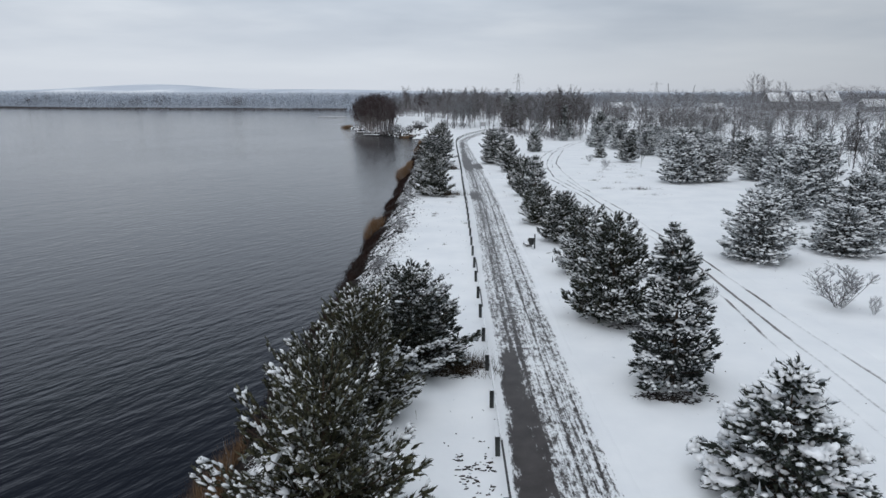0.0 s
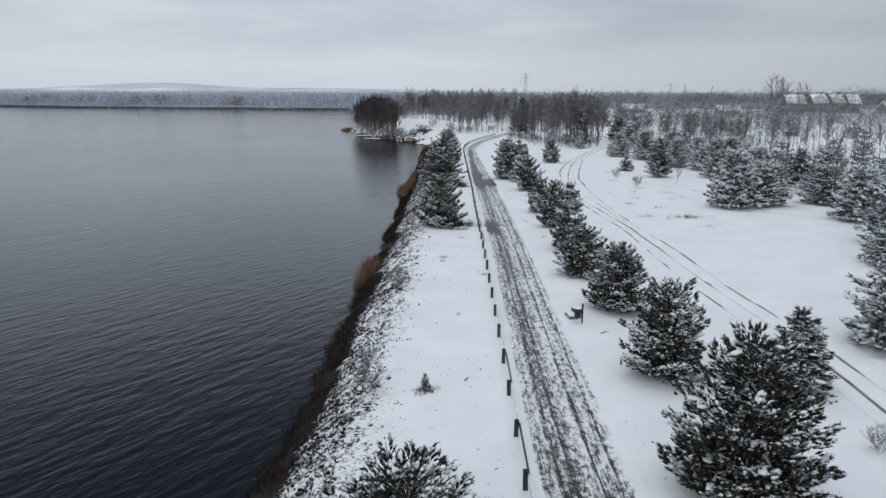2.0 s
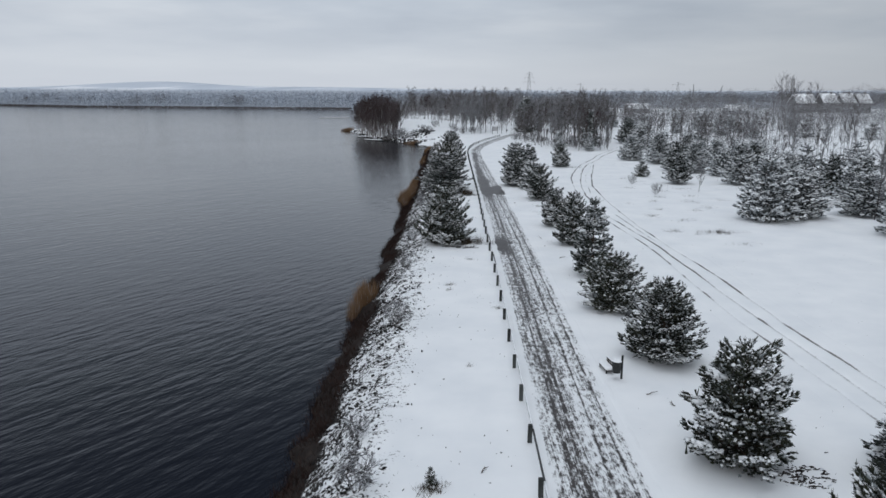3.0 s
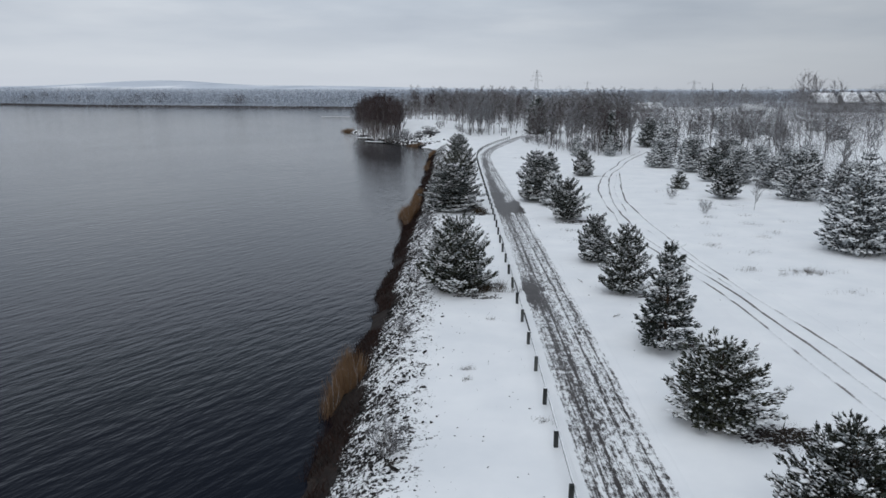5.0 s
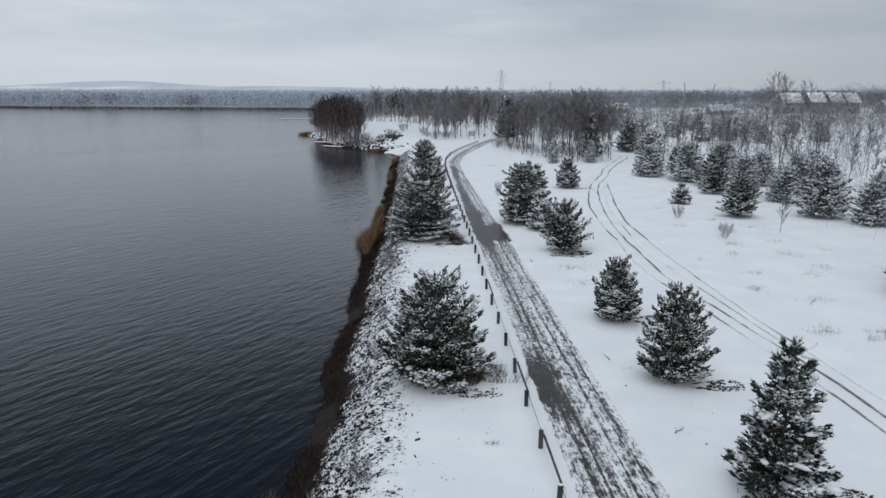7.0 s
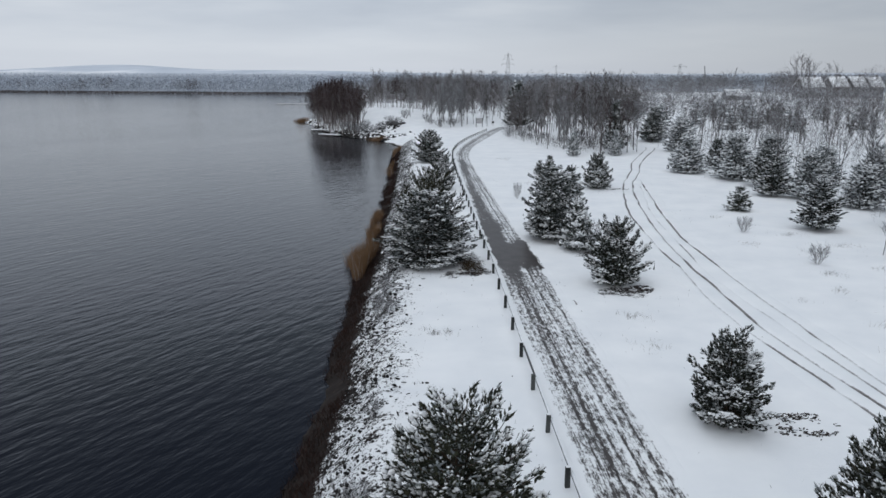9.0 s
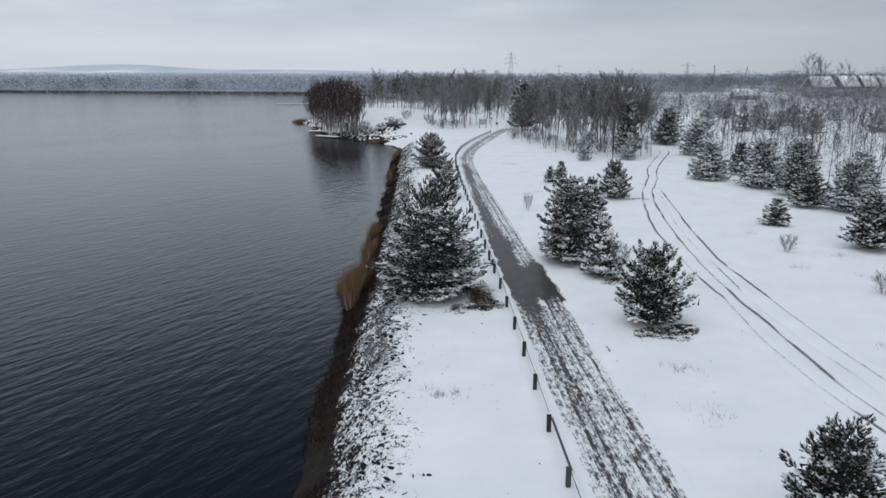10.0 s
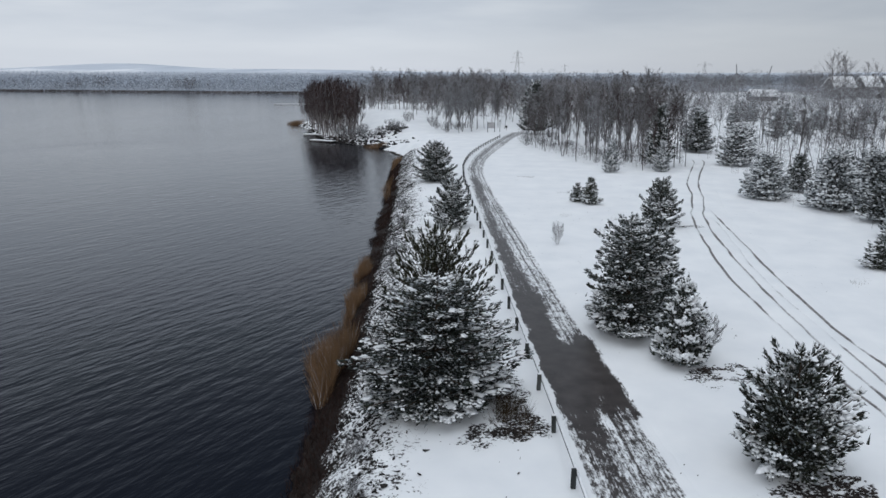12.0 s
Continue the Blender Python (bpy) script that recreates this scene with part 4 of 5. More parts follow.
def plant_grove(grove, label):
    """Joins the remembered trees of a grove, one object for each kind of bark and twig."""
    by_mat = {}
    for key, x, y, h, wide, turn in GROVE[grove]:
        h0, meshes = BARE[key]
        k = h / h0
        cs, sn = math.cos(turn) * k * wide, math.sin(turn) * k * wide
        spin = np.array([[cs, -sn, 0], [sn, cs, 0], [0, 0, k]])
        for me in meshes:
            co = np.empty(len(me.vertices) * 3, np.float32)
            me.vertices.foreach_get("co", co)
            ix = np.empty(len(me.loops), np.int32)
            me.loops.foreach_get("vertex_index", ix)
            sides = me.polygons[0].loop_total
            vs, fs = by_mat.setdefault((me.materials[0], sides), ([], []))
            n0 = sum(len(v_) for v_ in vs)
            vs.append(co.reshape(-1, 3) @ spin.T + np.array([x, y, ground_z(x, y) - 0.05]))
            fs.append(ix.reshape(-1, sides) + n0)
    for (mat_, _), (vs, fs) in by_mat.items():
        tagged(new(grove, mesh_from(grove, np.vstack(vs), np.vstack(fs), mat_, True)), label, "trees", kind="stuff")


def scatter(n, inside_fn, x0, x1, y0, y1, gap, seed):
    """Up to n places, no two nearer than gap, where inside_fn holds."""
    rng, pts, cells = random.Random(seed), [], {}
    for _ in range(n * 40):
        if len(pts) >= n:
            break
        x, y = rng.uniform(x0, x1), rng.uniform(y0, y1)
        if not inside_fn(x, y):
            continue
        cx_, cy_ = int(x // gap), int(y // gap)
        if any((x - a) ** 2 + (y - b_) ** 2 < gap * gap for i in (-1, 0, 1) for j in (-1, 0, 1) for a, b_ in cells.get((cx_ + i, cy_ + j), ())):
            continue
        cells.setdefault((cx_, cy_), []).append((x, y))
        pts.append((x, y))
    return pts


EDGE_X = [-3.1, 4.5, 10, 14.2, 18.4, 19.9, 22.4, 24.5, 28.7, 32.5]
EDGE_Y = [260.4, 237, 237, 216, 200, 187.6, 177.5, 174.2, 172, 176.4]


def wood_mid(x, y):
    """The bare wood between the path's end and the fork of the ruts."""
    if abs(x - np.interp(y, ROAD_Y, ROAD_L) - 1.4) < 4.2:
        return False
    if 9.5 < x < 17 and 212 < y < 252:
        return False
    return x < 33 + (y - 170) * 0.25 and y > np.interp(x, EDGE_X, EDGE_Y)


def wood_east(x, y):
    """The thin wood beyond the field."""
    return x > np.interp(y, [40, 70.3, 101.0, 131.8, 153.3, 186.4, 244.1], [42, 39.3, 38.9, 38.5, 35.8, 43.8, 58.2])


for i, (x, y) in enumerate(scatter(185, wood_mid, -2, 46, 170, 256, 1.5, 3)):
    kind = random.choice(["grey0", "grey1", "grey2", "stem0", "stem1", "stem2", "grey4", "white0", "red1"] if x > 12 else ["grey0", "white0", "white1", "white2", "stem1"])
    bare_tree(kind, x, y, random.uniform(6.6, 10.6) * (0.72 + 0.56 * float(fbm(x * 0.13, y * 0.10, 81))) * (1.15 if x < 12 else 1.0), "bare grey tree in the snowy wood", "bare trees of the wood")
for i, (x, y) in enumerate(scatter(165, wood_east, 33, 85, 45, 225, 2.6, 4)):
    kind = random.choice(["stem1", "stem0", "stem1", "stem2", "stem0", "white1", "stem2"])
    if x > 49 and i % 5 < 2:
        continue
    if x > 49:
        far_tree("frosted_grove", kind, x, y, random.uniform(6.0, 9.0))
    else:
        bare_tree(kind, x, y, random.uniform(6.0, 9.0), "slender bare tree with frosted twigs", "bare trees beyond the field")
for x, y, h in ((53.5, 192.6, 8.5), (41.5, 163.4, 8.0), (46.9, 166.7, 8.5), (54, 168.7, 8.0), (49.8, 175, 8.0), (56.6, 181.3, 8.5), (56, 174.8, 7.5), (73.4, 196, 9.0), (44.5, 170.9, 7.0), (50.7, 162.6, 7.5), (60.9, 186.4, 8.0)):
    bare_tree(random.choice(["stem0", "stem1", "stem2"]), x, y, h, "slender bare tree with frosted twigs", "bare trees beyond the field", wide=0.85)
bare_tree("white1", 30.6, 107.8, 4.0, "small frosted leafless tree near the pines", "", wide=1.0)
for i, (x, y) in enumerate(scatter(26, lambda a, c: a > 41 + 0.3 * abs(c - 165), 40, 85, 120, 205, 2.6, 9)):
    far_tree("frosted_grove", "stem%d" % (i % 3), x, y, random.uniform(6.5, 9.0), 0.8)
plant_grove("frosted_grove", "grove of slender bare trees with frosted twigs")
for i, (x, y) in enumerate(scatter(44, lambda a, c: wood_east(a, c) and not 150 < c < 215, 46, 120, 60, 300, 6.0, 5)):
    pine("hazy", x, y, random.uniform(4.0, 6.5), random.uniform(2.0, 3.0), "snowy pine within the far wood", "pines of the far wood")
for x, y, h in ((22.8, 236, 13.5),):
    pine("wild", x, y, h * 0.9, h * 0.27, "tall dark pine among bare trunks", "pines of the wood")

for i, (x, y) in enumerate(scatter(24, wood_mid, -2, 34, 166, 250, 2.5, 8)):
    bare_tree("shrub", x, y, random.uniform(0.8, 1.7), "frosted undergrowth beneath the bare trees", "frosted shrubs of the wood", name="shrub", wide=1.15, category="shrub")
# the birch clump on the headland, and the woods behind the cove
for i, (x, y) in enumerate(scatter(125, lambda a, c: 0.4 < shore_dist(np.array([a]), np.array([c]))[0] < 11 and a < -17.5, -38, -14, 238, 306, 1.2, 6)):
    dome = 1 - 0.35 * ((x + 28) / 12) ** 2
    bare_tree("red%d" % (i % 3), x, y, random.uniform(9.6, 11.6) * max(0.7, dome) + 1.6, "reddish leafless birch on the headland", "birches on the headland", wide=0.9)
for i, (x, y) in enumerate(scatter(110, lambda a, c: shore_dist(np.array([a]), np.array([c]))[0] > 6 and c > 300 - (a + 20) * 2.2, -28, 26, 246, 360, 2.1, 7)):
    kind = random.choice(["white0", "white1", "grey1"] if y < 284 else ["red0", "red1", "grey0", "grey3"])
    far_tree("cove_grove", kind, x, y, random.uniform(7.6, 10.2) + max(0.0, min(1.6, (x + 15) * 0.2)), 1.1)
plant_grove("cove_grove", "dense grove of bare trees behind the snowy cove")
for x, y, h in ((148.5, 338, 21), (154.5, 341, 20), (160, 336, 17.5)):
    bare_tree("crown", x, y, h, "tall old tree with wide bare crown", "tall bare trees by the houses")


# ---- far woods ----
def far_wood(name, pts, hlo, hhi, per, label, seed, twig=0.09, mat=None):
    rng = np.random.default_rng(seed)
    P = np.array(pts)
    n_ = len(P)
    H = rng.uniform(hlo, hhi, n_) * (0.4 + 1.2 * fbm(P[:, 0] * 0.025, P[:, 1] * 0.02, seed))
    base = np.column_stack([P, height(P[:, 0], P[:, 1])])
    tv, tf = slivers(base, np.column_stack([rng.normal(0, 0.05, (n_, 2)), np.ones(n_)]), H * 0.9, 0.004 * H, rng)
    q = np.repeat(np.arange(n_), per)
    ang, rad, hh = rng.uniform(0, 6.283, len(q)), np.sqrt(rng.random(len(q))) * 0.20, rng.uniform(0.25, 0.93, len(q))
    rad *= np.sin(np.pi * np.clip((hh - 0.1) / 0.85, 0, 1)) + 0.2
    c = base[q] + np.column_stack([np.cos(ang) * rad, np.sin(ang) * rad, hh]) * H[q][:, None]
    d = np.column_stack([np.cos(ang) * 0.9, np.sin(ang) * 0.9, rng.uniform(0.2, 1.6, len(q))])
    d /= np.linalg.norm(d, axis=1, keepdims=True)
    sv, sf = slivers(c, d, H[q] * rng.uniform(0.05, 0.13, len(q)), twig, rng)
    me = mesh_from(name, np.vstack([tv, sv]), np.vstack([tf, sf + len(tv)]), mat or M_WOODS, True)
    return tagged(new(name, me), label, "woods", kind="stuff")


def on_land(x, y):
    return shore_dist(np.array([x]), np.array([y]))[0] > 2


far_wood("wood_behind_cove", scatter(360, lambda a, c: shore_dist(np.array([a]), np.array([c]))[0] > 8 and c > 262 - a * 0.2 and not (a < -2 and c < 318) and not wood_mid(a, c) * (c < 240), -50, 70, 244, 420, 2.6, 16), 8, 12, 330, "bare dark wood behind the cove", 5, 0.028, M_TWIG)
far_wood("wood_undergrowth", scatter(520, lambda a, c: wood_mid(a, c - 1.5) and c < np.interp(a, EDGE_X, EDGE_Y) + 24, 9, 46, 168, 250, 0.9, 23), 1.6, 3.4, 90, "frosted undergrowth between the bare trunks", 13, 0.011, M_TWIG)
far_wood("undergrowth_east", scatter(380, lambda a, c: wood_east(a + 3, c), 30, 70, 95, 200, 1.4, 24), 1.6, 4.2, 110, "thin frosted saplings beneath the bare trees", 14, 0.010, M_TWIG_WHITE)
far_wood("wood_thin_east", scatter(520, lambda a, c: wood_east(a - 6, c) and (c > 215 or a > 95 or fbm(a * 0.06, c * 0.06, 72) > 0.5), 46, 190, 60, 330, 3.2, 17), 6.5, 10, 130, "thin frosted wood beyond the field", 6, 0.02, M_TWIG_WHITE)


far_wood("wood_beyond_path", scatter(950, lambda a, c: on_land(a, c) and (a > 45 or c > 262) and not (150 < a < 280 and c > 400) and float(fbm(a * 0.02, c * 0.02, 71)) > 0.42, -45, 330, 235, 520, 3.5, 12), 7, 11.0, 190, "bare grey wood beyond the path", 1, 0.028, M_TWIG_WHITE)
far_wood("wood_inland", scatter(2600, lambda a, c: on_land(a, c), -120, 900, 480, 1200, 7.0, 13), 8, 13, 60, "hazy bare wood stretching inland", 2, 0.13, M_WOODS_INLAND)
far_wood("wood_far_shore", scatter(3600, lambda a, c: on_land(a, c) and c > 640, -1100, -60, 690, 1250, 6.0, 14), 6, 12, 26, "snow-dusted woods along the far lake shore, haze in their colour", 3, 0.5)
far_wood("wood_at_far_shore", scatter(1700, lambda a, c: on_land(a, c) and c < np.interp(a, FAR_X, FAR_Y) + 60 and c > 640, -1100, -60, 690, 1150, 4.0, 19), 6, 11, 26, "snow-dusted trees edging the far lake shore, haze in their colour", 7, 0.45)
far_wood("wood_clumps_east", scatter(330, lambda a, c: wood_east(a - 3, c) and fbm(a * 0.05, c * 0.05, 74) > 0.47, 46, 165, 135, 330, 2.2, 27), 6, 10, 150, "grey bare clumps within the frosted wood", 17, 0.02, M_TWIG)
far_wood("wood_by_houses", scatter(230, lambda a, c: True, 160, 275, 366, 392, 2.0, 25), 9, 14, 150, "bare trees in front of the houses", 15, 0.03, M_TWIG)
rng_g = random.Random(77)
clumps = []
for cx_, cy_, rad, n_ in ((128, 420, 14, 26), (205, 560, 20, 40), (250, 500, 16, 30), (310, 620, 24, 44), (90, 520, 18, 30), (30, 560, 20, 36), (-30, 600, 16, 30), (380, 640, 26, 46), (160, 640, 18, 30), (270, 720, 30, 50), (450, 700, 30, 50), (70, 430, 10, 18), (340, 560, 14, 24)):
    for _ in range(n_):
        a_, q_ = rng_g.uniform(0, 6.283), rad * math.sqrt(rng_g.random())
        clumps.append((cx_ + q_ * 1.6 * math.cos(a_), cy_ + q_ * math.sin(a_)))
far_wood("wood_groves", clumps, 9, 14, 170, "dark groves rising above the far wood", 9, 0.06, M_TWIG)
shore_clumps = []
for cx_, cy_, n_ in ((-640, 925, 26), (-585, 905, 14), (-500, 862, 20), (-350, 790, 18), (-310, 780, 10), (-215, 748, 16), (-760, 960, 22), (-880, 1000, 24), (-430, 830, 10)):
    for _ in range(n_):
        shore_clumps.append((cx_ + rng_g.gauss(0, 12), cy_ + abs(rng_g.gauss(0, 12))))
far_wood("wood_shore_clumps", shore_clumps, 9, 13, 60, "darker tree clumps by the far shore", 10, 0.22, M_TWIG)
far_wood("wood_on_hills", scatter(4200, lambda a, c: True, -1900, -150, 1150, 2300, 10.0, 15), 2.5, 5, 16, "distant snow-dusted woods on low hills, haze in their colour", 4, 1.1)
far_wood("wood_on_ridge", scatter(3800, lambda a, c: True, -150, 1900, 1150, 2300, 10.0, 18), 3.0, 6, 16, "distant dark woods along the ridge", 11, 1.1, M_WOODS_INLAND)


# ---- dry growth on the bank ----
def blades(name, pts, lo, hi, width, label, mat, seed, lean=0.35):
    rng = np.random.default_rng(seed)
    P = np.asarray(pts)
    p = np.column_stack([P, height(P[:, 0], P[:, 1]) - 0.03])
    d = np.column_stack([rng.normal(0, lean, (len(p), 2)), np.ones(len(p))])
    d /= np.linalg.norm(d, axis=1, keepdims=True)
    v, f = slivers(p, d, rng.uniform(lo, hi, len(p)), width, rng)
    return tagged(new(name, mesh_from(name, v, f, mat, True)), label, "dry grass", kind="stuff")


rng = np.random.default_rng(21)
yy = rng.uniform(8, 206, 60000)
sx_ = np.interp(yy, SHORE_Y, SHORE_X)
xx = sx_ + rng.uniform(-0.3, 1.42, len(yy))
okb = fbm(xx * 0.5, yy * 0.35, 51) + rng.normal(0, 0.06, len(yy)) > 0.42
blades("bank_sedge", np.column_stack([xx, yy])[okb], 0.15, 0.55, 0.012, "dark dead sedge along the waterline", M_SEDGE, 22, 0.5)


yy = rng.uniform(8, 206, 22000)
xx = np.interp(yy, SHORE_Y, SHORE_X) + 1.25 + np.abs(rng.normal(0, 1.25, len(yy)))
okb = (fbm(xx * 0.9, yy * 0.6, 53) + rng.normal(0, 0.05, len(yy)) > 0.52) & (xx < np.interp(yy, SHORE_Y, SHORE_X) + 4.8)
blades("bank_scrub", np.column_stack([xx, yy])[okb], 0.08, 0.42, 0.007, "low tangled dead scrub on the snowy bank", M_SCRUB, 24, 0.8)


def reed_bed(cx_, cy_, rx, ry, count, lo, hi, seed, label):
    rg = np.random.default_rng(seed)
    a, q = rg.uniform(0, 6.283, count), np.sqrt(rg.random(count))
    q = q * (0.8 + 0.35 * np.sin(3 * a + seed))
    pts = np.column_stack([cx_ + np.cos(a) * q * rx, cy_ + np.sin(a) * q * ry])
    return blades("reed_bed", pts, lo, hi, 0.009, label, M_REED, seed, 0.2)


reed_bed(-6.6, 114.5, 1.1, 3.8, 5600, 0.9, 2.2, 31, "tall orange-brown dry reeds at the waterline")
reed_bed(-6.3, 124.5, 0.7, 3.2, 1300, 0.7, 1.5, 32, "dry brown reeds along the bank")
reed_bed(-6.8, 66.5, 0.9, 3.6, 2600, 0.6, 1.5, 33, "dry brown reeds along the bank")
reed_bed(-6.3, 132.0, 0.6, 2.5, 1600, 0.7, 1.4, 34, "dry brown reeds along the bank")
reed_bed(-7.5, 20.5, 0.7, 3.0, 1300, 0.6, 1.2, 35, "dry brown reeds along the bank")
reed_bed(-6.3, 198.0, 0.9, 7.0, 1500, 0.5, 1.1, 39, "reddish brown scrub where the bank meets the cove")
reed_bed(-6.5, 172.0, 0.8, 9.0, 1000, 0.5, 1.1, 36, "reddish brown dry reeds near the cove")

rng = np.random.default_rng(29)
xx = rng.uniform(-1150, -98, 20000)
yy = np.interp(xx, FAR_X, FAR_Y) + rng.uniform(-2.0, 16, len(xx))
blades("far_reed_belt", np.column_stack([xx, yy]), 0.8, 1.7, 0.26, "brown reed belt along the far shore", M_REED_FAR, 30, 0.1)

rng = np.random.default_rng(27)
xx, yy = rng.uniform(-2.5, 30, 2600), rng.uniform(14, 165, 2600)
okb = (road_inside(xx, yy) < -0.4) & (fbm(xx * 0.15, yy * 0.15, 57) > 0.46) & (np.abs(xx - np.interp(yy, TRACK_Y, TRACK_X)) > 2.2)
blades("field_stalks", np.column_stack([xx, yy])[okb], 0.06, 0.22, 0.006, "thin dry stalks sticking out of the snow", M_SCRUB, 28, 0.6)

# specks of earth and leaf litter on the trodden snow
rng = np.random.default_rng(33)
xx, yy = np.append(-3.4 + 5.2 * rng.random(1200) ** 1.7, rng.uniform(6, 15, 240)), np.append(rng.uniform(12, 160, 1200), rng.uniform(14, 130, 240))
okb = fbm(xx * 0.4, yy * 0.25, 58) + rng.normal(0, 0.05, len(xx)) > 0.5
c = np.column_stack([xx, yy, height(xx, yy) + 0.02])[okb]
d = rng.normal(size=c.shape) * np.array([1, 1, 0.1])
d /= np.linalg.norm(d, axis=1, keepdims=True)
m_ = len(c)
v, f = blobs(c, d, 0.015 + 0.055 * rng.random(m_) ** 3, 0.006 + 0.02 * rng.random(m_) ** 2, 0.008 + 0.015 * rng.random(m_), rng, 0.7)
tagged(new("litter_specks", mesh_from("litter_specks", v, f, M_SCRUB, True)), "dark specks of leaf litter on snow", "leaf litter", kind="stuff")

# dark litter that the wind kept free of snow on the lee side of the pines
for i, (x, y, rx, ry, count) in enumerate([(11.2, 83.7, 1.7, 0.75, 420), (10.7, 66.2, 1.3, 0.7, 300), (10.9, 100.3, 0.95, 0.45, 190), (10.9, 108.9, 1.2, 0.55, 260), (10.5, 57.3, 1.2, 0.6, 220),
                                           (10.4, 31.8, 1.4, 0.6, 240), (10.4, 40.8, 1.0, 0.6, 160), (8.7, 23.4, 1.3, 0.5, 200), (10.7, 74.9, 1.2, 0.5, 220), (13.9, 39.4, 1.0, 0.5, 150), (20.2, 137.9, 1.4, 0.4, 90),
                                           (0.9, 18.6, 0.6, 1.5, 70), (0.2, 74.6, 1.6, 0.4, 120), (1.4, 104.2, 0.6, 0.9, 120)]):
    rg = np.random.default_rng(520 + i)
    count = int(count * 2.2)
    a_, q_ = rg.uniform(0, 6.283, count), rg.random(count) ** 0.6
    px_, py_ = x + np.cos(a_) * q_ * rx, y + np.sin(a_) * q_ * ry * (1.15 + 0.4 * np.cos(a_))
    thick_there = fbm(px_ * 2.1, py_ * 3.0, 91) + rg.normal(0, 0.05, count) > 0.49
    c = np.column_stack([px_, py_, height(px_, py_) + 0.015])[thick_there]
    d = np.column_stack([rg.normal(1.0, 0.5, len(c)), rg.normal(0.0, 0.5, len(c)), rg.normal(0.05, 0.12, len(c))])
    d /= np.linalg.norm(d, axis=1, keepdims=True)
    size = rg.random(len(c)) ** 2
    v, f = blobs(c, d, 0.025 + 0.07 * size, 0.012 + 0.022 * size, 0.008 + 0.016 * rg.random(len(c)), rg, 0.6)
    tagged(new("leaf_litter", mesh_from("leaf_litter", v, f, M_SCRUB, True)), "dark leaf litter and twigs beside a pine", "leaf litter", "litter beside the pines", "stuff")

# stones and tufts that break the snow on the bank
rng = np.random.default_rng(23)
yy = rng.uniform(8, 205, 10000)
xx = np.interp(yy, SHORE_Y, SHORE_X) + 1.3 + np.abs(rng.normal(0, 1.25, len(yy)))
ok = xx < np.interp(yy, SHORE_Y, SHORE_X) + 5.0
c = np.column_stack([xx, yy, height(xx, yy) + 0.03])[ok]
d = rng.normal(size=c.shape) * np.array([1, 1, 0.15])
d /= np.linalg.norm(d, axis=1, keepdims=True)
m_ = len(c)
v, f = blobs(c, d, 0.022 + 0.12 * rng.random(m_) ** 3, 0.018 + 0.08 * rng.random(m_) ** 3, 0.015 + 0.05 * rng.random(m_), rng, 0.7)
tagged(new("bank_stones", mesh_from("bank_stones", v, f, M_STONE, True)), "dark stones and clods showing through snow", "stones", kind="stuff")


# ---- shrubs and tufts ----
def shrub(x, y, h, w, label):
    return bare_tree("shrub", x, y, h, label, "", name="shrub", wide=w, category="shrub")


shrub(20.4, 34.4, 2.0, 1.3, "rounded leafless shrub frosted with snow")
shrub(14, 35.2, 0.9, 1.0, "small leafless shrub beside the ruts")
shrub(21.5, 33.2, 0.9, 0.6, "thin leafless shrub in the snow")
shrub(10.4, 110.1, 1.9, 0.8, "thin leafless shrub beside a snowy pine")
shrub(8.1, 131.8, 1.6, 0.5, "single bare sapling in the snow")
for x, y, h in ((24.6, 105.5, 1.3), (24.2, 115.6, 1.2)):
    shrub(x, y, h, 0.9, "thin frosted shrub in the field")
for x, y, h in ((-3.7, 39.9, 1.3), (-4.1, 43.5, 0.9), (-3.7, 56.1, 1.2), (-3.9, 68.3, 0.9), (-4, 96.9, 1.3)):
    shrub(x, y, h, 1.0, "leafless shrub on the stony bank")
for x, y, h in ((-4, 80.1, 1.4), (-3.8, 85.2, 1.2), (-4, 100.5, 1.2), (-4.2, 103.3, 1.4), (-3.9, 106.2, 1.5), (-4.1, 109.2, 1.4), (-3.8, 112.8, 1.5), (-3.7, 119.4, 1.7), (-3.9, 125.1, 1.5), (-4.1, 130.8, 1.7), (-3.5, 139.3, 1.8), (-3.7, 146.8, 1.6)):
    shrub(x, y, h * 0.62, 0.95, "frosted shrub on the bank")
for x, y, h in ((-16.5, 240.5, 2.8), (-14.6, 239.5, 2.4), (-18.6, 243.0, 3.0), (-12.6, 241.0, 2.0), (-20.5, 246.0, 3.0)):
    shrub(x, y, h, 1.15, "frosted shrub at the cove's waterline")
for x, y, h in ((-9.0, 246.0, 2.6), (-7.2, 243.0, 2.4), (-11.0, 243.0, 2.2), (-16.0, 250.0, 2.2), (-5.5, 262.0, 2.4), (0.5, 254.0, 2.2), (3.5, 240.0, 2.2)):
    shrub(x, y, h, 1.15, "dark leafless shrub in the cove")


